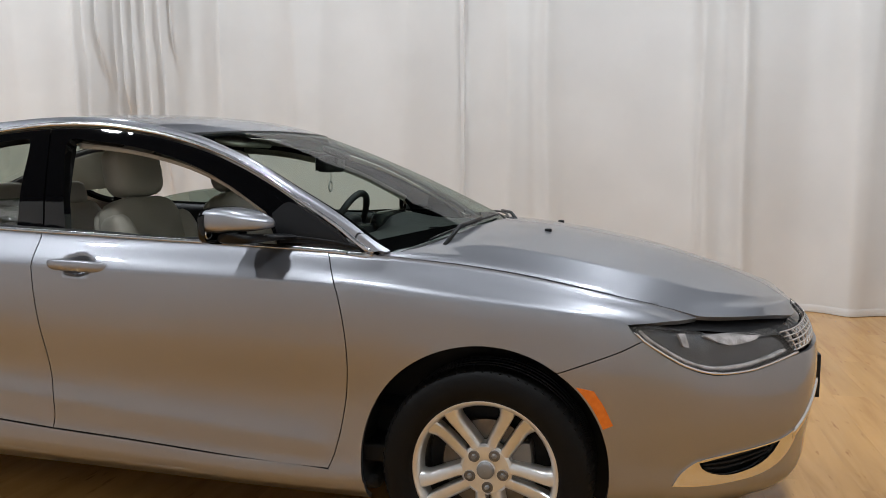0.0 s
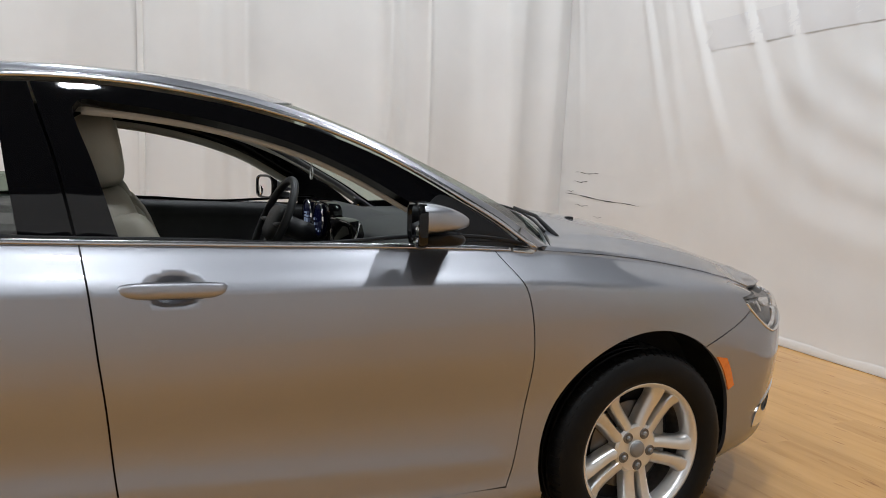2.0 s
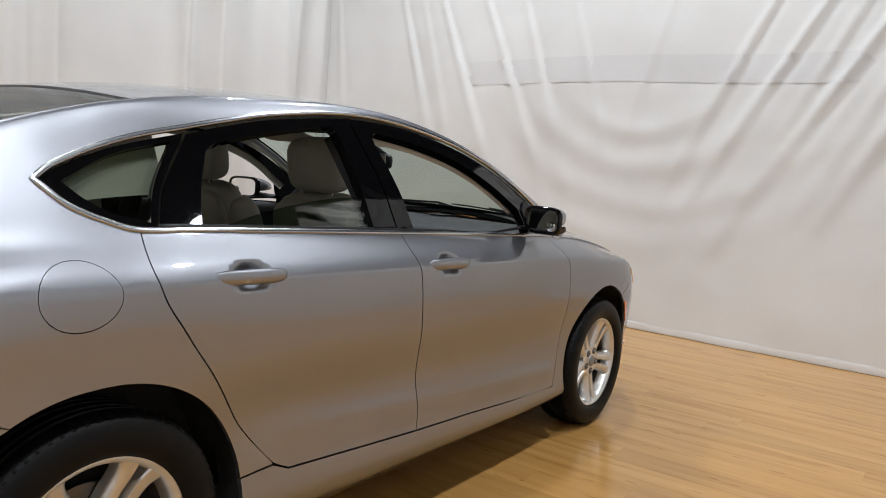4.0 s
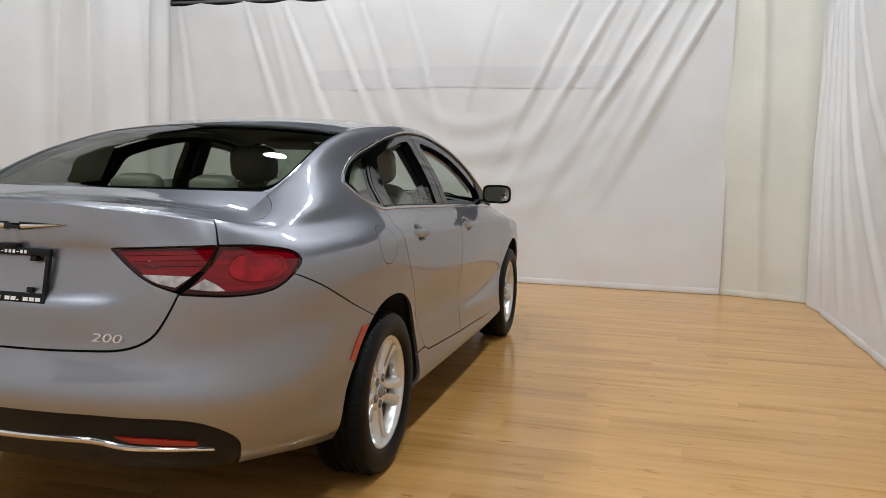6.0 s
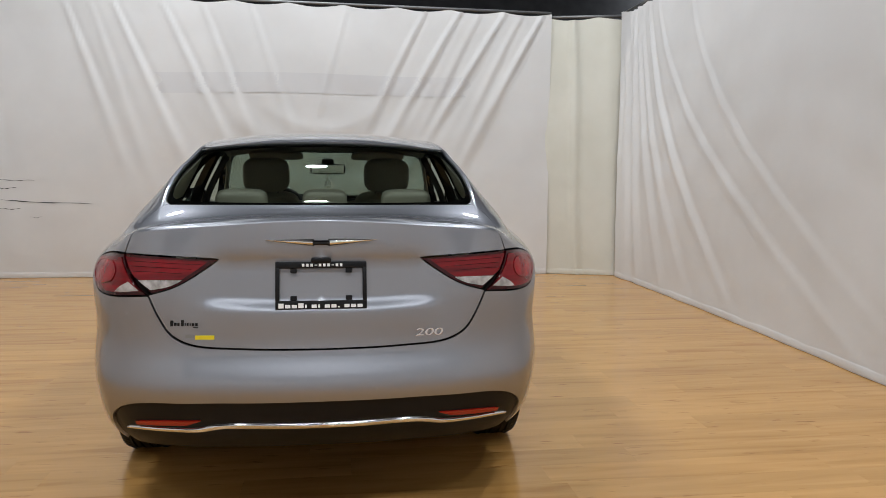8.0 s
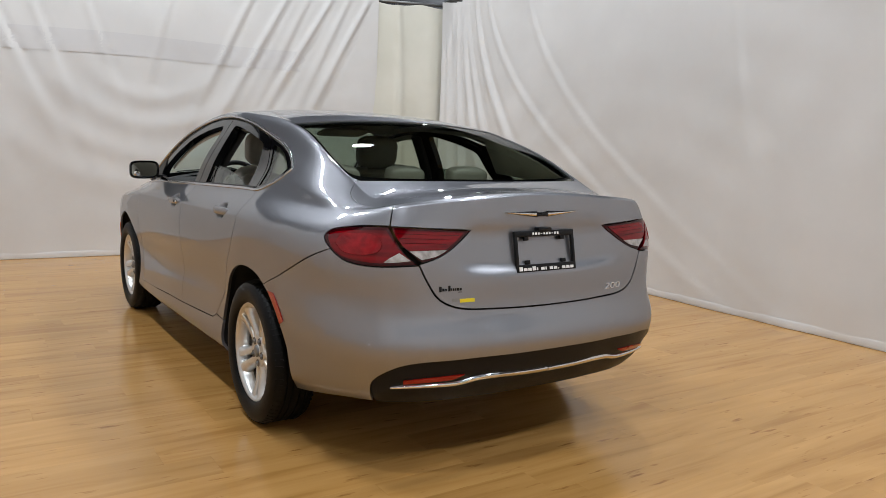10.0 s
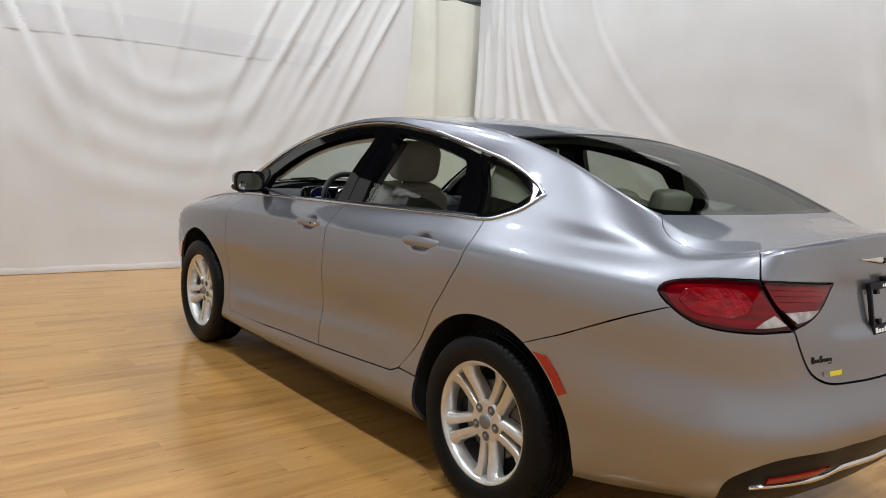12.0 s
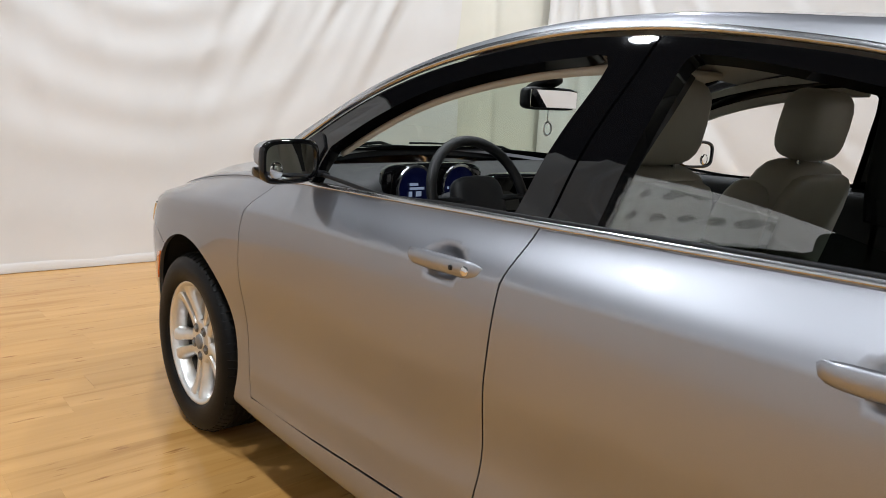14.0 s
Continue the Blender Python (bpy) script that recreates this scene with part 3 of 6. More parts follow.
def press(u, p, v):
    """Hollows pressed into the skin: behind the door handles, and round the number plate on the boot lid."""
    p = p.copy()
    z = p[:, 2]
    for x0, z0 in GRIPS:
        r = ((u - x0) / 0.080) ** 2 + ((z - z0) / 0.042) ** 2
        p[:, 1] -= 0.032 * np.clip(1 - r, 0, 1) ** 1.6
    ridge = 0.0075 * np.exp(-np.abs(z - line_z[5](u)) / 0.032) * ease(u, -1.9, -1.2) * (1 - ease(u, 1.5, 1.85))
    p[:, 1] += np.where(p[:, 1] > 0.3, ridge, 0.0)
    crease = 0.009 * np.exp(-np.sqrt((z - 0.445 + 0.075 * u) ** 2 + 4e-4) / 0.040) * ease(u, -0.95, -0.75) * (1 - ease(u, 0.80, 0.93))
    p[:, 1] += np.where(p[:, 1] > 0.3, crease, 0.0)
    p[:, 2] += 0.011 * np.exp(-np.sqrt((v - 7.3) ** 2 + 4e-4) / 0.45) * ease(u, 1.05, 1.3) * (1 - ease(u, 2.2, 2.55)) * (v > 6.02)
    lip = np.exp(-np.abs(v - 5.97) / 0.40) * ease(-u, 2.25, 2.5)
    p[:, 0] -= 0.017 * lip
    p[:, 2] += 0.009 * lip
    edge = 0.826 - 0.03 * np.clip(p[:, 1], 0, 1) ** 2
    low = ease(z, edge, edge + 0.030) * np.exp(-np.clip(np.sqrt((z - 0.987) ** 2 + 4e-6) + z - 0.987, 0, 1) / 0.085)
    lean = ease(edge - z, 0.0, 0.15)
    p[:, 0] += (0.017 * low + 0.014 * lean) * ease(-u, 2.58, 2.74) * (u < -2)
    return p


def surface(lines):
    """Smooth surface across the lines: (u, v) to points."""
    def f(u, v):
        u, v = np.asarray(u, float), np.asarray(v, float)
        L = np.stack(lines(u), 0)
        n = len(L)
        i = np.clip(np.floor(v).astype(int), 0, n - 2)
        idx = np.arange(len(u))
        p1, p2 = L[i, idx], L[i + 1, idx]
        p0 = np.where((i > 0)[:, None], L[np.maximum(i - 1, 0), idx], 2 * p1 - p2)
        p3 = np.where((i < n - 2)[:, None], L[np.minimum(i + 2, n - 1), idx], 2 * p2 - p1)
        ln = lambda a, b: np.sqrt(np.linalg.norm(a - b, axis=1) + 1e-9)[:, None]
        a, b, c = ln(p1, p0), ln(p2, p1), ln(p3, p2)
        m1 = b * ((p1 - p0) / a - (p2 - p0) / (a + b) + (p2 - p1) / b)
        m2 = b * ((p2 - p1) / b - (p3 - p1) / (b + c) + (p3 - p2) / c)
        t = (v - i)[:, None]
        return press(u, (2 * t**3 - 3 * t**2 + 1) * p1 + (t**3 - 2 * t**2 + t) * m1 + (-2 * t**3 + 3 * t**2) * p2 + (t**3 - t**2) * m2, v)
    return f


MAIN, HOOD = surface(lines_main), surface(lines_hood)


TABLE_U, TABLE_V = np.linspace(-3.0, 3.0, 601), np.linspace(0.0, 9.0, 181)
TABLE_Z = np.array([MAIN(TABLE_U, np.full(601, v))[:, 2] for v in TABLE_V])


def v_at(surf, u, z, lo=0.0, hi=9.0):
    """The v at which the skin has height z, at each u."""
    out = []
    for a, h in zip(np.atleast_1d(u), np.atleast_1d(z)):
        f = (min(3.0, max(-3.0, a)) + 3.0) * 100
        i = min(599, int(f))
        col = TABLE_Z[:, i] * (1 - (f - i)) + TABLE_Z[:, i + 1] * (f - i)
        out.append(float(np.interp(h, np.maximum.accumulate(col), TABLE_V)))
    return np.array(out)


def normals_of(surf, u, v, lift=0.0):
    e = 2e-3
    du = surf(u + e, v) - surf(u - e, v)
    dv = surf(u, v + e) - surf(u, v - e)
    mid = np.abs(u) > 2.9995
    du = np.where(mid[:, None], np.stack([0 * u, -np.sign(u), 0 * u], -1), du)
    n = np.cross(dv, du)
    return n / (np.linalg.norm(n, axis=1)[:, None] + 1e-12)


def inside(points, loop):
    x, y = points[:, 0], points[:, 1]
    res = np.zeros(len(points), bool)
    a, b = loop, np.roll(loop, -1, 0)
    for (x1, y1), (x2, y2) in zip(a, b):
        if y1 == y2:
            continue
        hit = (y1 > y) != (y2 > y)
        res ^= hit & (x < (x2 - x1) * (y - y1) / (y2 - y1) + x1)
    return res


def shrink(loop, gap):
    """Move a closed outline inwards by gap."""
    p = np.array(loop)
    area = 0.5 * np.sum(p[:, 0] * np.roll(p[:, 1], -1) - np.roll(p[:, 0], -1) * p[:, 1])
    a, b = np.roll(p, 1, 0), np.roll(p, -1, 0)

    def nrm(d):
        return np.stack([-d[:, 1], d[:, 0]], 1) / (np.linalg.norm(d, axis=1)[:, None] + 1e-12)
    m = nrm(p - a) + nrm(b - p)
    m /= np.maximum(np.linalg.norm(m, axis=1)[:, None], 0.4)
    return p + m * gap * (1 if area > 0 else -1)


VS = 0.13  # metres to one step of v, about


def loop_uv(surf, outline, lo=0.0, hi=9.0):
    """An outline of (u, z) points, or (u, v, 'v') points, as (u, v * VS)."""
    u, w = [p[0] for p in outline], [p[1] for p in outline]
    v = v_at(surf, u, w, lo, hi)
    return [(p[0], (p[1] if len(p) == 3 else float(k)) * VS) for p, k in zip(outline, v)]


def cdt(loops, step):
    """Triangles inside the first loop and outside the others. Points, triangles."""
    from mathutils import geometry
    pts, edges = [], []
    for lp in loops:
        o = len(pts)
        pts += [tuple(q) for q in lp]
        edges += [(o + k, o + (k + 1) % len(lp)) for k in range(len(lp))]
    lo, hi = np.min(loops[0], 0), np.max(loops[0], 0)
    gx, gy = np.arange(lo[0] + step / 2, hi[0], step), np.arange(lo[1] + step / 2, hi[1], step * 0.9)
    G = np.array([(x + (step / 2 if j % 2 else 0), y) for j, y in enumerate(gy) for x in gx])
    if len(G):
        keep = inside(G, np.array(shrink(loops[0], step * 0.45)))
        for lp in loops[1:]:
            keep &= ~inside(G, np.array(shrink(lp, -step * 0.45)))
        pts += [tuple(q) for q in G[keep]]
    r = geometry.delaunay_2d_cdt([Vector(q) for q in pts], edges, [], 0, 1e-6)
    P = np.array([tuple(q) for q in r[0]])
    T = np.array([t for t in r[2] if len(t) == 3])
    c = P[T].mean(1)
    keep = inside(c, np.array(loops[0]))
    for lp in loops[1:]:
        keep &= ~inside(c, np.array(lp))
    return P, T[keep]


def skin(surf, loops, step=0.04, gap=0.0014, offset=0.0, flange=0.014, both=False, mirror=False, curve=True, boundary=0.022):
    """Vertices, faces and normals of a panel cut out of a surface. loops: outlines in (u, v * VS), holes after the first."""
    done = []
    for k, lp in enumerate(loops):
        q = curve_through(lp, boundary, True) if curve else np.array(lp, float)
        keep = np.linalg.norm(q - np.roll(q, 1, 0), axis=1) > 1e-5
        q = q[keep]
        done.append(shrink(q, gap if k == 0 else -gap) if gap else q)
        if both and gap:
            done[-1][:, 0] = np.where(np.abs(q[:, 0]) > 2.9999, q[:, 0], done[-1][:, 0])
            top = 13 if surf is MAIN else 10
            done[-1][:, 1] = np.where(q[:, 1] > (top - 1e-3) * VS, q[:, 1], done[-1][:, 1])
    P, T = cdt(done, step)
    u, v = P[:, 0], P[:, 1] / VS
    X, N = surf(u, v), normals_of(surf, u, v)
    if both:
        mid = np.abs(X[:, 1]) < 1e-3
        N[mid, 1] = 0.0
        X[mid, 1] = 0.0
        N /= np.linalg.norm(N, axis=1)[:, None] + 1e-12
    X = X + N * offset
    c = np.cross(X[T[:, 1]] - X[T[:, 0]], X[T[:, 2]] - X[T[:, 0]])
    wrong = np.einsum("ij,ij->i", c, N[T].mean(1)) < 0
    T = T.copy()
    T[wrong] = T[wrong][:, ::-1]
    faces = [tuple(int(a) for a in t) for t in T]
    verts = X
    if flange:
        count = {}
        for t in faces:
            for a, b in ((t[0], t[1]), (t[1], t[2]), (t[2], t[0])):
                count[(a, b)] = 1
        edge = [e for e in count if (e[1], e[0]) not in count and not (both and abs(X[e[0], 1]) < 1e-3 and abs(X[e[1], 1]) < 1e-3)]
        ids = sorted({a for e in edge for a in e})
        pos = {a: len(X) + k for k, a in enumerate(ids)}
        pos2 = {a: len(X) + len(ids) + k for k, a in enumerate(ids)}
        verts = np.concatenate([X, X[ids], X[ids] - N[ids] * flange])
        faces += [(pos[b], pos[a], pos2[a], pos2[b]) for a, b in edge]
    if mirror:
        verts = verts * [1, -1, 1]
        N = N * [1, -1, 1]
        faces = [f[::-1] for f in faces]
    if both:
        o = len(verts)
        v2, n2 = verts * [1, -1, 1], N * [1, -1, 1]
        k = len(N)
        allv = np.concatenate([verts[:k], v2[:k], verts[k:], v2[k:]])

        def m1(i): return i if i < k else i + k
        def m2(i): return i + k if i < k else i + o
        faces = [tuple(m1(i) for i in f) for f in faces] + [tuple(m2(i) for i in f[::-1]) for f in faces]
        verts, N = allv, np.concatenate([N, n2])
    return verts, faces, N


def panel(name, surf, loops, mat, parent, label="", **kw):
    verts, faces, N = skin(surf, loops, **kw)
    return mesh_object(name, verts, faces, mat, parent, label, normals=N)


def uz(*pts):
    return loop_uv(MAIN, pts)


car = thing("car", "silver metallic four-door sedan parked on the wooden floor", "car")
ARCH_R = 0.391


def arch(cx, a0, a1, n=14, grow=0.0):
    """Points along the edge of a wheel arch; grow widens it."""
    out = []
    for k in range(n + 1):
        a = a0 + (a1 - a0) * k / n
        r = ARCH_R + grow + (0.045 * min(1, max(0, (a - 95) / 85)) if cx < 0 else 0.0)
        out.append((cx + 1.02 * r * math.cos(radians(a)), 0.348 + r * math.sin(radians(a))))
    return out



def dup(pts):
    """Corners at both ends of a run of points."""
    return [pts[0], *pts, pts[-1]]


# door gaps, bottom to top (x, z)
GAP_A = [(0.86, 0.305), (0.905, 0.45), (0.932, 0.64), (0.928, 0.76), (0.905, 0.88), (0.862, 0.96), (0.835, 1.003)]
GAP_B = [(-0.195, 0.350), (-0.188, 0.40), (-0.198, 0.50), (-0.212, 0.66), (-0.228, 0.80), (-0.245, 0.95), (-0.262, 1.047)]
GAP_C = [(-0.80, 0.385), (-0.86, 0.415), (-0.94, 0.50), (-1.06, 0.67), (-1.18, 0.835), (-1.245, 0.93), (-1.262, 1.00), (-1.248, 1.078)]
SILL = [(0.86, 0.305), (0.4, 0.32), (-0.195, 0.350), (-0.5, 0.367), (-0.80, 0.385)]
BELT = [(0.98, 0.998), (0.835, 1.003), (0.36, 1.025), (0.0, 1.038), (-0.262, 1.047), (-0.7, 1.062), (-1.1, 1.075), (-1.248, 1.078)]


def both_sides(name, loops, mat, parent, label="", surf=MAIN, **kw):
    return [panel(name, surf, loops, mat, parent, label, mirror=m, **kw) for m in (False, True)]



FRONT_CUT, REAR_CUT = 55.0, 122.0  # where the bumper joints meet the arches, in degrees
front_joint, rear_joint = arch(AXLE, FRONT_CUT, FRONT_CUT, 1)[0], arch(-AXLE, REAR_CUT, REAR_CUT, 1)[0]
DLO_TOP = [(0.98, 0.998), (0.85, 1.090), (0.69, 1.182), (0.53, 1.267), (0.37, 1.332), (0.12, 1.398), (-0.1, 1.430), (-0.35, 1.438), (-0.7, 1.403), (-0.9, 1.364), (-1.0, 1.342), (-1.25, 1.280), (-1.41, 1.220), (-1.462, 1.188)]
DLO_TAIL = [(-1.462, 1.188), (-1.40, 1.130), (-1.31, 1.092), (-1.248, 1.079)]


def lv(surf, *pts):
    return [(u, v * VS) for u, v in pts]


def make_doors():
    f_loop = uz(*dup(GAP_A[::-1]), *dup(SILL[:3]), *dup(GAP_B), *dup(BELT[1:5][::-1]))
    r_loop = uz(*dup(GAP_B[::-1]), *dup(SILL[2:]), *dup(GAP_C), *dup(BELT[4:][::-1]))
    out = []
    for name, lp in (("front_door", f_loop), ("rear_door", r_loop)):
        for m in (False, True):
            out.append(panel(name, MAIN, [lp], M_PAINT, car, mirror=m, step=0.0135, gap=0.0021))
    return out


doors = make_doors()
# front wings
wing = uz(*dup(GAP_A), (0.90, 1.000), (0.985, 0.994), (0.985, 0.994)) + lv(MAIN, (1.0, 5.996), (1.0, 5.996), (1.06, 5.996), (1.2, 5.996), (1.37, 5.996), (1.55, 5.996), (1.75, 5.996), (1.95, 5.996), (2.05, 5.965), (2.12, 5.84))
wing += uz((2.145, 0.811), (2.145, 0.811), (2.0, 0.815), (1.90, 0.816), (1.824, 0.814), (1.824, 0.814), (1.838, 0.794), (1.870, 0.769), (1.870, 0.769), (1.80, 0.740), (1.70, 0.705), front_joint, *arch(AXLE, FRONT_CUT, 196, 16), (0.985, 0.235), (0.985, 0.235), (0.88, 0.225))
both_sides("front_wing", [wing], M_PAINT, car)
# sills under the doors
sill = uz(*dup([(0.985, 0.268), (0.86, 0.3025), *[(x, z - 0.0022) for x, z in SILL[1:]]]), (-0.857, 0.4075), (-0.857, 0.4075), (-0.92, 0.4055), *dup(arch(-AXLE, 8.0, -18.0, 5))) + lv(MAIN, (-0.99, 0.05), (-0.99, 0.05), (0, 0.05), (0.985, 0.05), (0.985, 0.05))
both_sides("sill_panel", [sill], M_PAINT, car)
# rear quarters: shoulder, pillar and arch
LID_SIDE = [(-1.91, 10.0), (-1.93, 9.2), (-1.98, 8.4), (-2.10, 7.7), (-2.25, 6.9), (-2.37, 6.15)]
ROOF_SEAM = [(0.222, 10.10), (0.10, 10.02), (-0.30, 10.0), (-0.70, 10.0), (-1.0, 10.0), (-1.135, 10.0)]
# the body side: cant rail over the doors, rear pillar, shoulder and arch
q = uz(*dup(GAP_C[1:]), *dup(DLO_TAIL[::-1]), *dup([(0.92, 1.042), *DLO_TOP[1:]])[::-1])
q += lv(MAIN, (0.935, 9.0), (0.94, 10.05), (0.94, 10.05), (0.69, 10.05), (0.40, 10.06), (0.262, 10.15), *dup(ROOF_SEAM), (-1.165, 10.05), (-1.25, 10.07), (-1.46, 10.06), (-1.78, 10.02), (-1.87, 10.06), (-1.90, 10.22), (-1.90, 10.22), *dup(LID_SIDE))
q += uz((-2.37, 1.012), (-2.37, 1.012), (-2.22, 1.006), (-2.12, 0.992), (-2.07, 0.977), (-2.058, 0.955), (-2.083, 0.930), (-2.108, 0.913), (-2.108, 0.913), (-1.98, 0.862), (-1.86, 0.806), rear_joint)
q += uz(*arch(-AXLE, REAR_CUT, 8.4, 18), arch(-AXLE, 8.4, 8.4, 1)[0], (-0.92, 0.408), (-0.862, 0.411))
foot = uz(*dup([(0.98, 0.998), (0.925, 1.038)])) + lv(MAIN, (0.938, 9.0), (0.943, 10.05), (0.943, 10.05), (1.03, 10.05), (1.03, 10.05), (1.03, 9.0), (1.03, 9.0))
both_sides("pillar_foot", [foot], M_PAINT, car, step=0.02, gap=0.0008)
fuel = [(-1.445 + 0.094 * math.cos(a), v_at(MAIN, [-1.445], [0.948 + 0.074 * math.sin(a)])[0] * VS) for a in [k * math.tau / 28 for k in range(28)]]
panel("rear_quarter_panel", MAIN, [q], M_PAINT, car, step=0.03)
right_quarter = panel("rear_quarter_panel", MAIN, [q, fuel], M_PAINT, car, step=0.03, mirror=True)
panel("fuel_flap", MAIN, [fuel], M_PAINT, right_quarter, "round silver fuel filler flap", step=0.03, mirror=True, gap=0.0002)
# rear bumper
LID_LOW = [(-2.495, 0.868), (-2.525, 0.80), (-2.565, 0.735), (-2.635, 0.700), (-2.76, 0.690), (-3.0, 0.684)]
VAL = [(-3.0, 0.515), (-2.55, 0.513), (-2.45, 0.500), (-2.37, 0.462), (-2.32, 0.42), (-2.30, 0.36), (-2.295, 0.33)]
LAMP_LOW = [(-2.108, 0.913), (-2.14, 0.893), (-2.195, 0.871), (-2.31, 0.862), (-2.495, 0.868)]
rb = uz(rear_joint, rear_joint, (-1.86, 0.8055), (-1.98, 0.8615), *dup(LAMP_LOW), *dup(LID_LOW), *dup(VAL), (-2.1, 0.315), (-1.9, 0.285), (-1.80, 0.272), (-1.80, 0.272), *arch(-AXLE, 191, REAR_CUT, 12)[1:])
panel("rear_bumper", MAIN, [rb], M_PAINT, car, both=True, step=0.03)
rv = uz(*dup([(u, z - 0.003) for u, z in VAL])) + lv(MAIN, (-2.30, 0.1), (-2.30, 0.1), (-2.6, 0.1), (-3.0, 0.1), (-3.0, 0.1))
valance = panel("rear_valance", MAIN, [rv], M_BLACK, car, "matt black plastic rear valance", both=True, offset=-0.010, gap=0.0)
# boot lid
lid = lv(MAIN, (-1.915, 13), (-1.915, 13), (-1.905, 10.25), (-1.905, 10.25), *[(u - 0.001, v) for u, v in dup(LID_SIDE)])
lid += uz((-2.377, 1.010), (-2.377, 1.010), (-2.53, 1.004), (-2.69, 0.992), (-2.69, 0.992), (-2.635, 0.945), (-2.565, 0.897), (-2.505, 0.875), (-2.505, 0.875), *[(max(-3.0, u - 0.002), z + 0.003) for u, z in dup(LID_LOW)])
lid += lv(MAIN, (-3.0, 6.05), (-3.0, 13), (-3.0, 13))
boot_lid = panel("boot_lid", MAIN, [lid], M_PAINT, car, both=True, step=0.021)
# roof with the screen pillars
roof = lv(MAIN, (0.27, 13), (0.27, 13), (0.25, 11.5), (0.235, 10.5), *dup(ROOF_SEAM), (-1.146, 10.6), (-1.15, 13), (-1.15, 13))
panel("roof", MAIN, [roof], M_PAINT, car, both=True, step=0.035)
ws = lv(MAIN, (0.272, 13), (0.272, 13), (0.252, 11.5), (0.238, 10.5), (0.263, 10.17), (0.40, 10.08), (0.69, 10.07), (1.04, 10.07), (1.04, 10.07), (1.04, 13), (1.04, 13))
windscreen = panel("windscreen", MAIN, [ws], M_SCREEN, car, "clear green-tinted windscreen", both=True, offset=-0.004, flange=0, gap=0)
rg = lv(MAIN, (-1.153, 13), (-1.153, 13), (-1.150, 10.6), (-1.142, 10.15), (-1.165, 10.08), (-1.25, 10.09), (-1.46, 10.08), (-1.78, 10.05), (-1.865, 10.10), (-1.90, 10.35), (-1.908, 11), (-1.91, 13), (-1.91, 13))
rear_window = panel("rear_window", MAIN, [rg], M_REARGLASS, car, "dark tinted rear window glass", both=True, offset=-0.004, flange=0, gap=0, step=0.022)
for o in (windscreen, rear_window):
    o.visible_shadow = False
# bonnet
hood = lv(HOOD, (1.0, 6.010), (1.0, 6.010), (1.37, 6.010), (1.55, 6.010), (1.75, 6.010), (1.95, 6.010), (2.05, 5.98), (2.125, 5.86)) + uz((2.152, 0.814), (2.152, 0.814), (2.25, 0.806), (2.42, 0.797), (2.60, 0.783)) + lv(HOOD, (2.72, 5.82), (3.0, 5.80), (3.0, 5.80), (3.0, 10), (3.0, 10), (0.93, 10), (0.93, 10), (0.93, 8), (0.96, 7))
bonnet = panel("bonnet", HOOD, [hood], M_PAINT, car, both=True, step=0.03)
# front bumper
LAMP_FRONT_LOW = [(1.872, 0.766), (1.94, 0.727), (2.03, 0.686), (2.13, 0.660), (2.245, 0.657), (2.315, 0.668), (2.40, 0.682), (2.455, 0.684)]
FOG = [(2.095, 0.388), (2.095, 0.388), (2.22, 0.402), (2.375, 0.417), (2.375, 0.417), (2.352, 0.381), (2.30, 0.349), (2.215, 0.335), (2.145, 0.349), (2.11, 0.368)]
FOG_RIM = [(1.995, 0.321), (1.995, 0.321), (2.03, 0.361), (2.09, 0.393), (2.22, 0.408), (2.38, 0.423), (2.45, 0.440), (2.45, 0.440), (2.462, 0.405), (2.40, 0.346), (2.31, 0.318), (2.20, 0.311), (2.08, 0.314)]
fb = uz(front_joint, front_joint, (1.70, 0.7045), (1.80, 0.7395), (1.868, 0.767), *dup(LAMP_FRONT_LOW), (2.60, 0.680), (3.0, 0.676), (3.0, 0.676), (3.0, 0.215), (3.0, 0.215), (2.15, 0.225), (1.77, 0.235), (1.77, 0.235), *arch(AXLE, -13, FRONT_CUT, 8)[:-1])
front_bumper = panel("front_bumper", MAIN, [fb, uz(*FOG)], M_PAINT, car, both=True, step=0.03)

# ---------------------------------------------------------------- trim, glass and lamps of the car


def on_skin(surf, pts, step=0.02, mirror=False):
    """Points and normals along a line of (u, v * VS) on the skin."""
    q = curve_through(pts, step)
    X, N = surf(q[:, 0], q[:, 1] / VS), normals_of(surf, q[:, 0], q[:, 1] / VS)
    if mirror:
        X, N = X * [1, -1, 1], N * [1, -1, 1]
    return X, N


def strip(name, surf, pts, width, height, mat, parent, label="", mirror=False, both=False, lift=0.0, step=0.02, flat=0.7):
    """A rounded moulding along a line on the skin. width: a number, or a function of the way along (0 to 1)."""
    bm = bmesh.new()
    for side in ((False, True) if both else (mirror,)):
        X, N = on_skin(surf, pts, step, side)
        T = np.gradient(X, axis=0)
        T /= np.linalg.norm(T, axis=1)[:, None] + 1e-9
        B = np.cross(T, N)
        B /= np.linalg.norm(B, axis=1)[:, None] + 1e-9
        rings = []
        n = len(X)
        for i in range(n):
            w = width(i / (n - 1)) if callable(width) else width
            ring = []
            for k in range(7):
                a = math.pi * k / 6
                ring.append(bm.verts.new(X[i] + B[i] * (-math.cos(a) * w / 2) + N[i] * (lift + height * (math.sin(a) ** flat if 0 < k < 6 else -0.6))))
            rings.append(ring)
        for a, b in zip(rings, rings[1:]):
            for k in range(6):
                bm.faces.new((a[k], a[k + 1], b[k + 1], b[k]))
        bm.faces.new(rings[0])
        bm.faces.new(rings[-1][::-1])
    return part(name, bm, mat, parent, label, smooth=True)


SIDES = (False, True)
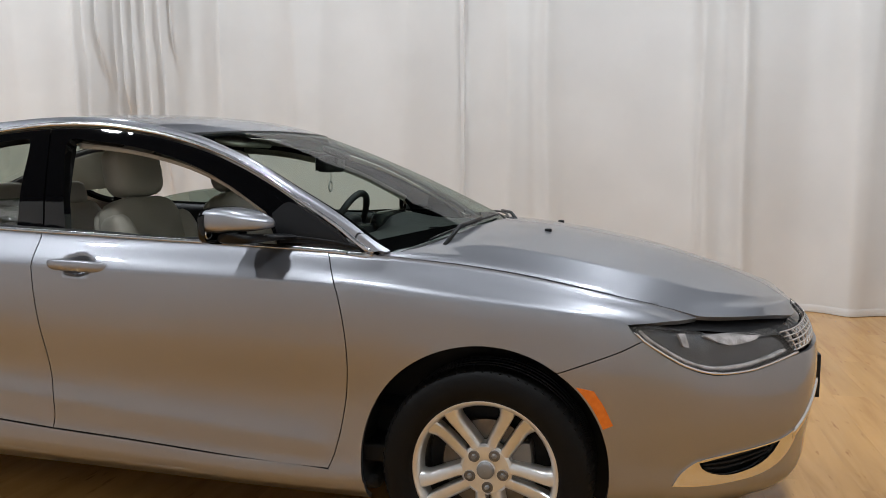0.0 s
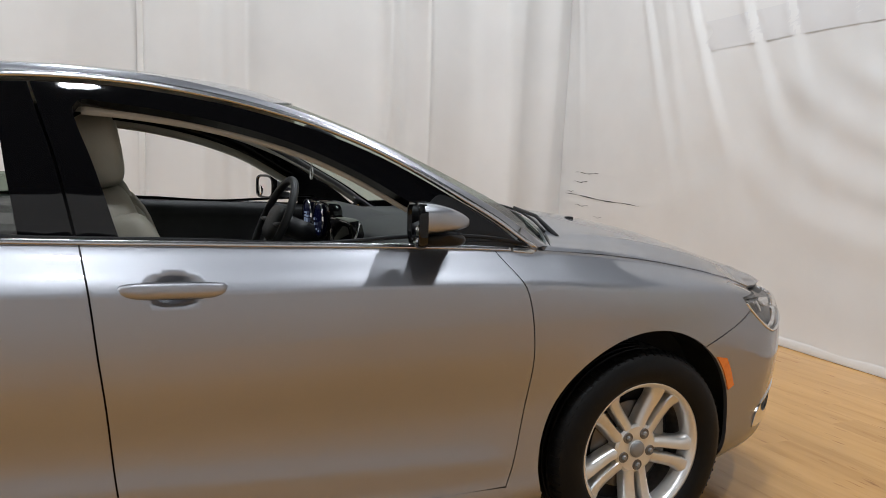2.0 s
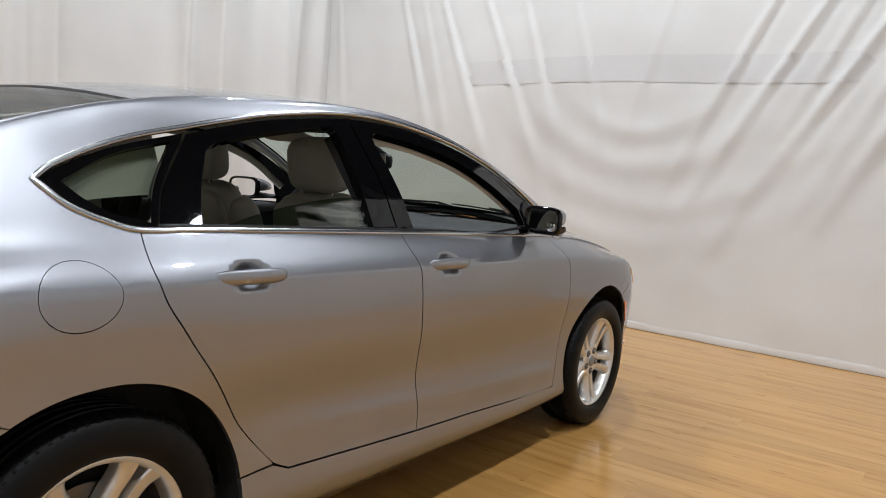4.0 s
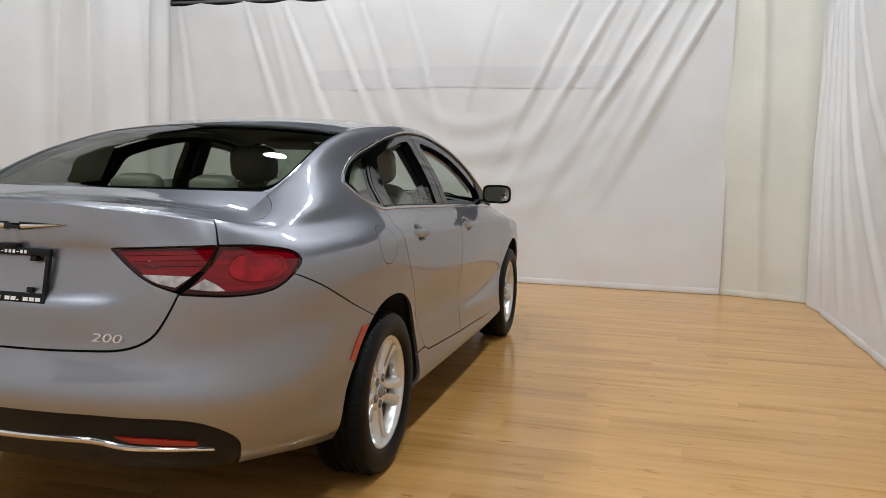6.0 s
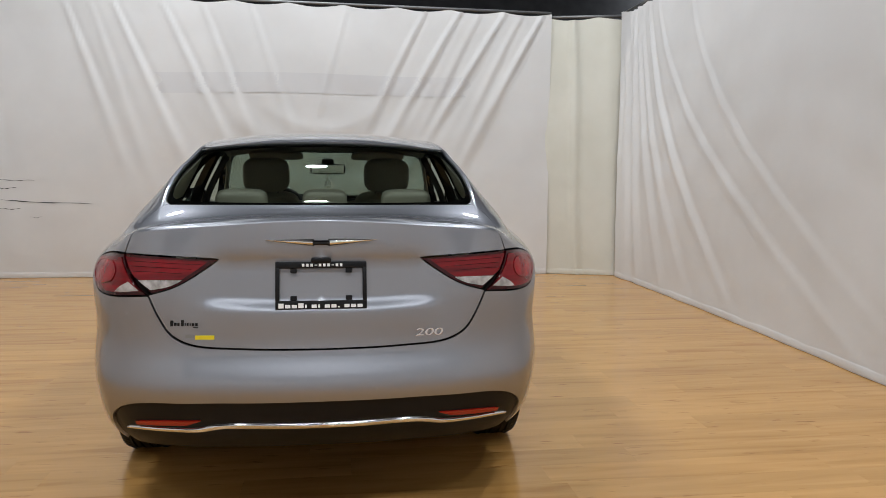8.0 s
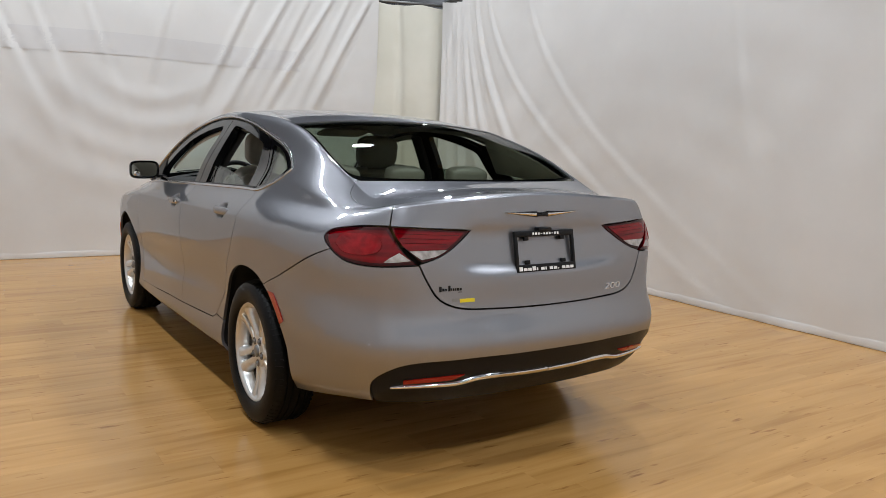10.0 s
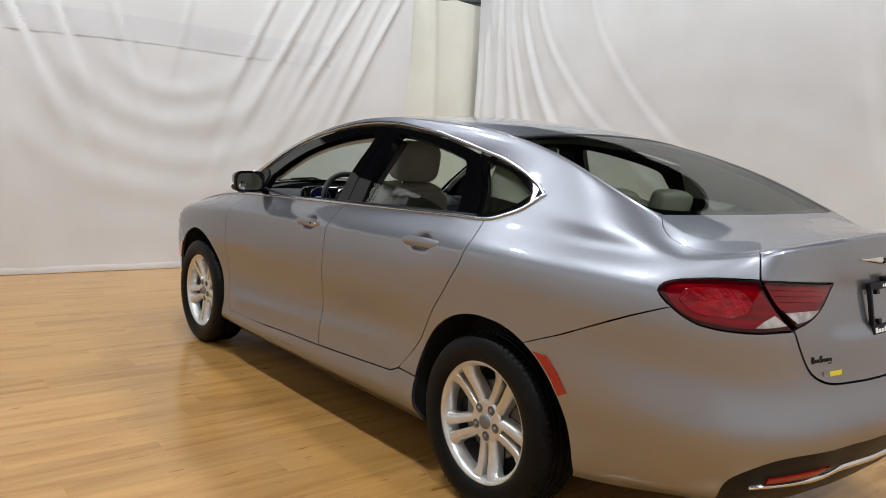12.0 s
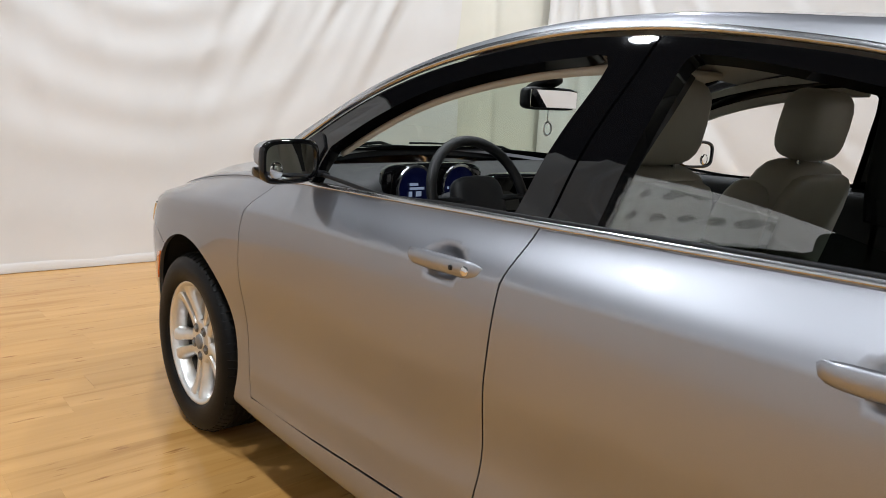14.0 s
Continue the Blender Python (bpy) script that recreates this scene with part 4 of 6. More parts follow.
# ---- window surrounds: chrome line, black frames, glass
FRONT_OPEN = [(-0.168, 1.040), (-0.168, 1.040), (-0.225, 1.23), (-0.268, 1.362), (-0.255, 1.382), (-0.19, 1.378), (0.05, 1.346), (0.29, 1.283), (0.45, 1.213), (0.60, 1.128), (0.60, 1.128), (0.655, 1.022), (0.655, 1.022)]
REAR_OPEN = [(-0.385, 1.053), (-0.385, 1.053), (-0.41, 1.2), (-0.438, 1.368), (-0.46, 1.385), (-0.7, 1.352), (-0.93, 1.302), (-0.968, 1.280), (-0.985, 1.245), (-1.060, 1.074), (-1.060, 1.074)]
B_TOP, C_TOP = (-0.362, 1.424), (-1.020, 1.322)
f_frame = uz(*dup([(-0.263, 1.046), (-0.31, 1.25), B_TOP]), (-0.1, 1.418), (0.12, 1.386), (0.37, 1.320), (0.53, 1.255), (0.69, 1.170), (0.85, 1.078), (0.96, 1.004), (0.96, 1.004), (0.835, 1.000), (0.36, 1.022), (0.0, 1.035), (-0.263, 1.046))
r_frame = uz(*dup([(-1.19, 1.076), (-1.12, 1.19), C_TOP]), (-0.9, 1.352), (-0.7, 1.391), (-0.366, 1.424), (-0.366, 1.424), (-0.314, 1.25), (-0.267, 1.046), (-0.267, 1.046), (-0.7, 1.060))
q_frame = uz(*dup([(-1.452, 1.188), (-1.40, 1.216), (-1.25, 1.270), (-1.025, 1.324)]), (-1.124, 1.19), (-1.195, 1.078), (-1.195, 1.078), (-1.25, 1.081), (-1.31, 1.095), (-1.40, 1.134))
Q_GLASS = [(-1.395, 1.188), (-1.395, 1.188), (-1.25, 1.252), (-1.075, 1.296), (-1.075, 1.296), (-1.15, 1.19), (-1.205, 1.098), (-1.205, 1.098), (-1.29, 1.118), (-1.35, 1.148)]
REAR_PANE = [(-0.37, 1.045), (-0.37, 1.045), (-0.398, 1.172), (-0.398, 1.172), (-0.6, 1.158), (-0.85, 1.118), (-1.045, 1.075), (-1.045, 1.075), (-1.055, 1.055), (-1.055, 1.055)]
chrome_loop = uz((0.90, 0.997), (0.950, 0.993), (0.972, 0.994), (0.974, 1.003), (0.955, 1.018), (0.90, 1.056), *DLO_TOP[1:], DLO_TOP[-1], *DLO_TAIL[1:-1], *BELT[:0:-1], (0.90, 0.9985))
for m in SIDES:
    k = 1 if m else 0
    fd, rd = doors[k], doors[2 + k]
    panel("window_frame", MAIN, [f_frame, uz(*FRONT_OPEN)], M_GLOSSBLACK, fd, "gloss black window frame", mirror=m, offset=-0.006, flange=0.035, gap=0.0015)
    panel("window_frame", MAIN, [r_frame, uz(*REAR_OPEN)], M_GLOSSBLACK, rd, "gloss black window frame", mirror=m, offset=-0.006, flange=0.035, gap=0.0015)
    quarter_window = panel("quarter_window_frame", MAIN, [q_frame, uz(*Q_GLASS)], M_GLOSSBLACK, car, "gloss black quarter window surround", mirror=m, offset=-0.006, flange=0.02, gap=0.0015)
    o = panel("pane", MAIN, [uz(*Q_GLASS)], M_REARGLASS, quarter_window, "dark tinted quarter glass", mirror=m, offset=-0.010, flange=0, gap=0)
    o.visible_shadow = False
    o = panel("window_pane", MAIN, [uz(*REAR_PANE)], M_DOORGLASS, rd, "tinted rear door glass lowered halfway", mirror=m, offset=-0.026, flange=0.004, gap=0)
    o.visible_shadow = False
    strip("window_chrome", MAIN, chrome_loop, lambda t: 0.015 + 0.013 * math.exp(-((t - 0.022) / 0.014) ** 2), 0.006, M_TRIM, car, "thin chrome moulding round the side windows", mirror=m, flat=0.22)
    # dark rubber seal under the upper chrome, at the belt, and pillar joints
    strip("belt_seal", MAIN, uz((0.95, 1.012), (0.36, 1.034), (0.0, 1.047), (-0.262, 1.056), (-0.7, 1.071), (-1.19, 1.086)), 0.012, 0.003, M_BLACK, car, mirror=m)

# crinkled protective film left on the lowered rear panes
for m in SIDES:
    bm = bmesh.new()
    film_rng = np.random.RandomState(5 + m)
    us = np.linspace(-0.385, -0.70, 34)
    ph = film_rng.uniform(0, 6.28, 6)
    rows = []
    for j in range(16):
        z = 1.058 + (0.108 - 0.03 * ((us + 0.385) / -0.315)) * j / 15
        vv = v_at(MAIN, us, z)
        X, N = MAIN(us, vv), normals_of(MAIN, us, vv)
        wob = (1.0 if m else 0.4) * 0.004 * np.sin(46 * us + 70 * z + ph[0]) * np.sin(31 * us - 90 * z + ph[1]) + 0.003 * np.abs(np.sin(60 * us + 25 * z + ph[2])) + film_rng.uniform(-0.0006, 0.0006, 34)
        X = (X - N * (0.020 - wob)[:, None]) * [1, -1 if m else 1, 1]
        rows.append([Vector(p) for p in X])
    rounded(bm, rows)
    film = part("protective_film", bm, M_FILM, doors[3 if m else 2], "crinkled clear plastic film", smooth=True)
    film.visible_shadow = False

# ---- door handles with their locks


def handle(door, x0, z0, m, lock):
    v0 = v_at(MAIN, [x0 - 0.20], [z0])[0]
    y = float(MAIN(np.array([x0]), np.array([v0]))[0, 1]) + 0.026
    sgn = -1 if m else 1
    bm = bmesh.new()
    n, ring = 22, 12
    rings = []
    for i in range(n + 1):
        t = i / n
        x = x0 + 0.128 - 0.256 * t
        e = max(0.0, 1 - abs(2 * t - 1) ** 5)
        h = 0.005 + 0.0155 * e ** 0.55
        lift = 0.016 + 0.014 * e
        dz = 0.006 * (0.5 - t)
        rings.append([bm.verts.new((x, sgn * (y - 0.018 + lift * 0.75 + 0.011 * e ** 0.5 * math.cos(a)), z0 - dz + h * math.sin(a))) for a in [k * math.tau / ring for k in range(ring)]])
    for a, b in zip(rings, rings[1:]):
        for k in range(ring):
            bm.faces.new((a[k], a[(k + 1) % ring], b[(k + 1) % ring], b[k]))
    bm.faces.new(rings[0])
    bm.faces.new(rings[-1])
    h = part("door_handle", bm, M_PAINT, door, "silver pull-type door handle", smooth=True)
    if lock:
        bm = bmesh.new()
        lathe(bm, [(0.0005, 0.004), (0.009, 0.004), (0.011, 0.0), (0.011, -0.01)], 16)
        bmesh.ops.transform(bm, matrix=Matrix.Translation((x0 - 0.085, sgn * (y + 0.012), z0)) @ Matrix.Diagonal((1, sgn, 1, 1)), verts=bm.verts)
        part("lock_barrel", bm, M_CHROME, h, "chrome lock barrel", smooth=True)
    if lock:
        bm = bmesh.new()
        lathe(bm, [(0.0005, 0.002), (0.006, 0.002), (0.006, -0.01)], 12)
        bmesh.ops.transform(bm, matrix=Matrix.Translation((x0 - 0.045, sgn * (y + 0.015), z0)) @ Matrix.Diagonal((1, sgn, 1, 1)), verts=bm.verts)
        part("button", bm, M_BLACK, h, smooth=True)


for m in SIDES:
    handle(doors[1 if m else 0], GRIPS[0][0], GRIPS[0][1], m, not m)
    handle(doors[3 if m else 2], GRIPS[1][0], GRIPS[1][1], m, False)

# ---- mirrors on the front doors


def door_mirror(door, m):
    """Silver cap over a black lower shell, arm and rim; flat glass with a spot mirror facing back."""
    sgn = -1 if m else 1

    def ring(x, y0, y1, z0, z1, power=0.5, n=32, tilt=0.0):
        out = []
        for k in range(n + 1):
            a = math.tau * k / n
            c, d = math.cos(a), math.sin(a)
            c, d = math.copysign(abs(c) ** power, c), math.copysign(abs(d) ** power, d)
            y = (y0 + y1) / 2 + (y1 - y0) / 2 * c
            out.append(Vector((x - tilt * (y - 0.94), sgn * y, (z0 + z1) / 2 + (z1 - z0) / 2 * d)))
        return out

    # cap: from the rim forward to the nose, its top falling away
    rows = []
    for i in range(13):
        t = i / 12
        k = (1 - t ** 3.2) ** 0.5
        top, low = 1.150 - 0.030 * t ** 1.6, 1.070 + 0.002 * t
        y0, y1 = 0.852 + 0.012 * t, 1.038 - 0.040 * t ** 1.5
        zm, ym = low + (top - low) * 0.42, (y0 + y1) / 2 - 0.01 * t
        rows.append(ring(0.540 + 0.155 * t, ym + (y0 - ym) * k, ym + (y1 - ym) * k, zm + (low - zm) * k, zm + (top - zm) * k, 0.55, tilt=0.22))
    bm = bmesh.new()
    rounded(bm, rows)
    bmesh.ops.remove_doubles(bm, verts=bm.verts, dist=1e-5)
    body = part("door_mirror", bm, M_PAINT, door, "silver capped door mirror on a black arm", smooth=True)
    # lower shell running inwards as the arm
    bm = bmesh.new()
    rows = []
    for i in range(15):
        t = i / 14
        y = 1.020 - 0.235 * t
        x0, x1 = 0.548 + 0.05 * t ** 2 - 0.22 * (y - 0.94) * (1 - t), 0.655 + 0.085 * t ** 2
        e = min(1.0, (t / 0.12) ** 0.5) if t < 0.12 else 1.0
        z0, z1 = 1.068 - (0.034 - 0.004 * t) * e, 1.072 - 0.018 * t
        xm, zm = (x0 + x1) / 2, (z0 + z1) / 2
        rows.append([Vector((xm + (x1 - x0) / 2 * e * math.copysign(abs(math.cos(a)) ** 0.7, math.cos(a)), sgn * y, zm + (z1 - z0) / 2 * math.copysign(abs(math.sin(a)) ** 0.7, math.sin(a)))) for a in [k * math.tau / 20 for k in range(21)]])
    rounded(bm, rows)
    part("stalk", bm, M_BLACK, body, "black mirror lower shell and arm", smooth=True)
    # rim and glass, facing back
    face = [ring(x, y0, y1, z0, z1, 0.5, tilt=0.22) for x, y0, y1, z0, z1 in ((0.548, 0.850, 1.040, 1.034, 1.150), (0.530, 0.849, 1.041, 1.033, 1.151), (0.524, 0.853, 1.037, 1.037, 1.147), (0.524, 0.861, 1.029, 1.045, 1.139), (0.534, 0.863, 1.027, 1.047, 1.137))]
    bm = bmesh.new()
    rounded(bm, face)
    part("mirror_rim", bm, M_GLOSSBLACK, body, "gloss black mirror rim", angle=50)
    bm = bmesh.new()
    glass = ring(0.530, 0.8615, 1.0285, 1.0455, 1.1385, 0.5, tilt=0.22)
    c = bm.verts.new(sum(glass[:-1], Vector()) / 32)
    vs = [bm.verts.new(p) for p in glass[:-1]]
    for k in range(32):
        bm.faces.new((vs[k], vs[(k + 1) % 32], c))
    part("mirror_glass", bm, M_MIRROR, body, "reflecting mirror glass", smooth=True)
    bm = bmesh.new()
    bmesh.ops.create_uvsphere(bm, u_segments=14, v_segments=8, radius=0.024)
    bmesh.ops.transform(bm, matrix=Matrix.Translation((0.530 - 0.22 * 0.058, sgn * 0.998, 1.070)) @ Matrix.Diagonal((0.2, 1, 1, 1)), verts=bm.verts)
    part("blind_spot_mirror", bm, M_MIRROR, body, "small round convex spot mirror", smooth=True)
    # black corner plate behind the glass run
    panel("mirror_sail", MAIN, [uz((0.665, 1.025), (0.665, 1.025), (0.625, 1.122), (0.625, 1.122), (0.69, 1.158), (0.85, 1.068), (0.935, 1.010), (0.935, 1.010))], M_BLACK, door, "matt black mirror corner plate", mirror=m, offset=0.0005, flange=0.006)


door_mirror(doors[0], False)
door_mirror(doors[1], True)

# ---- tail lamps
LAMP_TOP_OUT = [(-2.108, 0.914), (-2.084, 0.931), (-2.061, 0.955), (-2.072, 0.975), (-2.12, 0.989), (-2.22, 1.003), (-2.365, 1.009)]
out_lamp = uz(*dup(LAMP_TOP_OUT), (-2.365, 1.009), (-2.43, 0.93), (-2.49, 0.870), (-2.49, 0.870), *LAMP_LOW[1:-1][::-1])
in_lamp = uz(*dup([(-2.378, 1.010), (-2.53, 1.004), (-2.690, 0.992)]), (-2.63, 0.940), (-2.575, 0.900), (-2.507, 0.876), (-2.507, 0.876), (-2.445, 0.93))
out_lens = uz(*dup([(-2.110, 0.925), (-2.082, 0.955), (-2.092, 0.968), (-2.14, 0.979), (-2.24, 0.990), (-2.357, 0.995)]), (-2.357, 0.995), (-2.42, 0.93), (-2.468, 0.884), (-2.468, 0.884), (-2.34, 0.876), (-2.20, 0.884), (-2.14, 0.903))
in_lens = uz(*dup([(-2.388, 0.998), (-2.53, 0.993), (-2.660, 0.984)]), (-2.615, 0.945), (-2.57, 0.916), (-2.50, 0.919), (-2.446, 0.931))
lamp_bowl = uz((-2.13, 0.935), (-2.14, 0.965), (-2.22, 0.978), (-2.31, 0.975), (-2.345, 0.945), (-2.33, 0.915), (-2.25, 0.900), (-2.17, 0.908))
out_clear = uz((-2.422, 0.915), (-2.422, 0.915), (-2.466, 0.886), (-2.466, 0.886), (-2.41, 0.8805), (-2.36, 0.879), (-2.36, 0.879), (-2.385, 0.897))
in_clear = uz((-2.460, 0.921), (-2.460, 0.921), (-2.503, 0.889), (-2.503, 0.889), (-2.55, 0.899), (-2.578, 0.913), (-2.590, 0.922), (-2.590, 0.922), (-2.52, 0.922))
for m in SIDES:
    for host, lp, red, clear in ((car, out_lamp, out_lens, out_clear), (boot_lid, in_lamp, in_lens, in_clear)):
        h = panel("tail_lamp", MAIN, [lp], M_DARKRED, host, "deep red tail lamp with clear reversing lens", mirror=m, gap=0.002, step=0.03)
        panel("red_lens", MAIN, [red], M_REDLENS, h, "glossy red lens", mirror=m, gap=0, step=0.025, offset=0.0035, flange=0.003)
        panel("reversing_lens", MAIN, [clear], M_CLEARLENS, h, "clear ribbed reversing lens", mirror=m, gap=0, step=0.025, offset=0.0055, flange=0.003)
        if host is car:
            bowl = panel("lamp_bowl", MAIN, [lamp_bowl], M_REDBOWL, h, "brighter red round lamp bowl", mirror=m, gap=0, step=0.02, offset=0.0055, flange=0.004)
            strip("bowl_ring", MAIN, lamp_bowl + lamp_bowl[:1], 0.003, 0.0015, M_REDLENS, bowl, mirror=m, lift=0.005)
        for j in range(3 if host is boot_lid else 0):
            strip("lens_rib", MAIN, uz((-2.41 - 0.012 * j, 0.985 - 0.017 * j), (-2.52, 0.981 - 0.016 * j), (-2.64 + 0.025 * j, 0.974 - 0.015 * j)), 0.002, 0.0015, M_DARKRED, h, mirror=m, lift=0.003)

# ---- side markers, reflectors, bumper chrome
for m in SIDES:
    a = [arch(AXLE, k, k, 1, 0.008)[0] for k in (45, 38, 31, 23)]
    b = [arch(AXLE, k, k, 1, 0.042)[0] for k in (23, 31, 39)]
    panel("side_marker", MAIN, [uz(*dup(a), *dup(b))], M_AMBER, car, "orange side marker lens", mirror=m, offset=0.004, flange=0.006, gap=0, step=0.03)
    a = [arch(-AXLE, k, k, 1, 0.010)[0] for k in (129, 137, 145, 152)]
    b = [arch(-AXLE, k, k, 1, 0.045)[0] for k in (152, 144, 135)]
    panel("side_marker", MAIN, [uz(*dup(a), *dup(b))], M_REFLECTOR, car, "red rear side marker lens", mirror=m, offset=0.004, flange=0.006, gap=0, step=0.03)
    panel("reflector", MAIN, [uz(*dup([(-2.45, 0.431), (-2.55, 0.441), (-2.65, 0.445)]), *dup([(-2.61, 0.427), (-2.55, 0.423), (-2.45, 0.417)]))], M_REFLECTOR, valance, "red bumper reflector strip", mirror=m, offset=-0.004, flange=0.006, gap=0)
    strip("chrome_strip", MAIN, uz((-2.40, 0.400), (-2.46, 0.404), (-2.57, 0.404), (-2.64, 0.405), (-2.70, 0.418), (-2.78, 0.421), (-2.9, 0.416), (-3.0, 0.415)), lambda t: 0.010 + 0.012 * min(1, t * 2.2), 0.008, M_CHROME, valance, "bright chrome rear bumper strip", mirror=m, lift=-0.008)

# ---- number plate frame, badges
TILT_P = math.degrees(math.atan2(0.030, 0.152))
PLATE = pose(-2.3665, 0, 0.9, 0, TILT_P, 0)


def plate_box(name, y0, y1, z0, z1, t0, t1, mat, parent, label="", bevel=0.0):
    bm = bmesh.new()
    box(bm, (-t1, y0, z0), (-t0, y1, z1), bevel, 2, PLATE)
    return part(name, bm, mat, parent, label)


bm = bmesh.new()
for y0, y1, z0, z1 in ((-0.157, 0.157, 0.060, 0.083), (-0.157, 0.157, -0.083, -0.052), (-0.157, -0.143, -0.055, 0.063), (0.143, 0.157, -0.055, 0.063)):
    box(bm, (-0.016, y0, z0), (-0.001, y1, z1), 0.003, 2, PLATE)
plate = part("plate_frame", bm, M_BLACK, boot_lid, "black plastic licence plate frame, empty", angle=40)
for y in (-0.095, 0.095):
    for z in (-0.043, 0.052):
        plate_box("plate_clip", y - 0.011, y + 0.011, z - 0.008, z + 0.008, 0.0, 0.013, M_BLACK, plate, bevel=0.002)
for k in range(10):
    tall = 0.0012 if k in (3, 7) else 0.005
    plate_box("print_bar", 0.066 - 0.0145 * k - 0.0085, 0.066 - 0.0145 * k, 0.0705 - tall, 0.0705 + tall, 0.0155, 0.0172, M_WHITE, plate)
for k in range(13):
    y0 = 0.146 - 0.0225 * k
    tall = 0.0165 if k in (0, 3) else (0.004 if k == 9 else 0.0115)
    plate_box("print_bar", y0 - (0.006 if k in (4, 6, 9) else 0.0175), y0, -0.0775, -0.0775 + tall, 0.0155, 0.0172, M_WHITE, plate)


def skin_frame(y, z):
    """A frame on the boot face at half width y and height z: x along the car's width, z out of the face."""
    us = np.linspace(-3.0, -2.3, 141)
    vs = v_at(MAIN, us, np.full(141, z), 0, 6.3)
    P = MAIN(us, vs)
    i = int(np.argmin(np.abs(P[:, 1] - abs(y))))
    N = normals_of(MAIN, us[i:i + 1], vs[i:i + 1])[0]
    p = P[i].copy()
    if y < 0:
        p, N = p * [1, -1, 1], N * [1, -1, 1]
    n = Vector(N)
    right = Vector((0, 0, 1)).cross(n).normalized()
    up = n.cross(right)
    return Matrix((right, up, n)).transposed().to_4x4(), Vector(p)


def badge_text(text, y, z, size, mat, parent, name, label):
    cu = bpy.data.curves.new(name, "FONT")
    cu.body, cu.size, cu.extrude, cu.bevel_depth, cu.align_x, cu.shear = text, size, 0.0015, 0.0006, "CENTER", 0.15
    tmp = bpy.data.objects.new("tmp", cu)
    scene.collection.objects.link(tmp)
    me = bpy.data.meshes.new_from_object(tmp.evaluated_get(bpy.context.evaluated_depsgraph_get()))
    bpy.data.objects.remove(tmp)
    r, p = skin_frame(y, z)
    me.transform(Matrix.Translation(p) @ r @ Matrix.Translation((0, 0, 0.002)) @ Matrix.Diagonal((1.85, 1, 1, 1)))
    me.name = name
    me.materials.clear()
    me.materials.append(mat)
    ob = new(name, me)
    ob.parent = parent
    return tagged(ob, label)


badge_text("200", -0.373, 0.722, 0.036, M_CHROME, boot_lid, "number_badge", "chrome number badge")


def badge_bars(name, y, z, bars, mat, parent, label):
    r, p = skin_frame(y, z)
    bm = bmesh.new()
    for x0, x1, y0, y1 in bars:
        box(bm, (x0, y0, 0.0), (x1, y1, 0.0022), 0, 1, Matrix.Translation(p) @ r)
    return part(name, bm, mat, parent, label)


badge_bars("dealer_decal", 0.455, 0.778, [(-0.052, -0.043, -0.010, 0.010), (-0.039, -0.031, -0.008, 0.002), (-0.028, -0.021, -0.008, 0.002), (-0.015, -0.006, -0.009, 0.012), (-0.003, 0.000, -0.008, 0.002), (0.004, 0.010, -0.008, 0.002), (0.014, 0.017, -0.008, 0.002), (0.021, 0.029, -0.008, 0.002), (0.033, 0.041, -0.008, 0.002), (0.026, 0.042, -0.015, -0.0125)], M_BLACK, boot_lid, "small black dealer decal")
badge_bars("fuel_badge", 0.40, 0.731, [(-0.028, 0.036, -0.007, 0.007)], M_YELLOW, boot_lid, "small yellow badge")
badge_bars("fuel_badge_tip", 0.44, 0.734, [(-0.018, 0.014, -0.005, 0.007)], M_STEEL, boot_lid, "grey badge tip")


def wing_badge():
    """Slim winged emblem on the lid: two tapered wings and a centre bar."""
    bm = bmesh.new()
    for sgn in (1, -1):
        rows = []
        for i in range(9):
            t = i / 8
            y = sgn * (0.022 + 0.168 * t)
            r, p = skin_frame(y, 1.052)
            n = r.to_3x3() @ Vector((0, 0, 1))
            up = r.to_3x3() @ Vector((0, 1, 0))
            h0, h1 = 0.009 - 0.003 * t, -0.017 * (1 - t) ** 0.8 + 0.004 * t
            rows.append([p + up * h0, p + up * h0 + n * 0.006, p + up * (h0 + h1) * 0.5 + n * 0.011, p + up * h1 + n * 0.006, p + up * h1])
        rounded(bm, rows)
    part("wing_emblem", bm, M_CHROME, boot_lid, "slim chrome winged emblem", smooth=True)
    r, p = skin_frame(0.0, 1.049)
    bm = bmesh.new()
    box(bm, (-0.03, -0.011, 0.002), (0.03, 0.006, 0.013), 0.003, 2, Matrix.Translation(p) @ r)
    part("emblem_centre", bm, M_GLOSSBLACK, boot_lid, "dark emblem centre bar", smooth=True)


wing_badge()
bm = bmesh.new()
box(bm, (-2.372, -0.035, 0.978), (-2.335, 0.035, 0.996), 0.005)
part("lid_release", bm, M_BLACK, boot_lid, "black boot release and camera housing", angle=40)

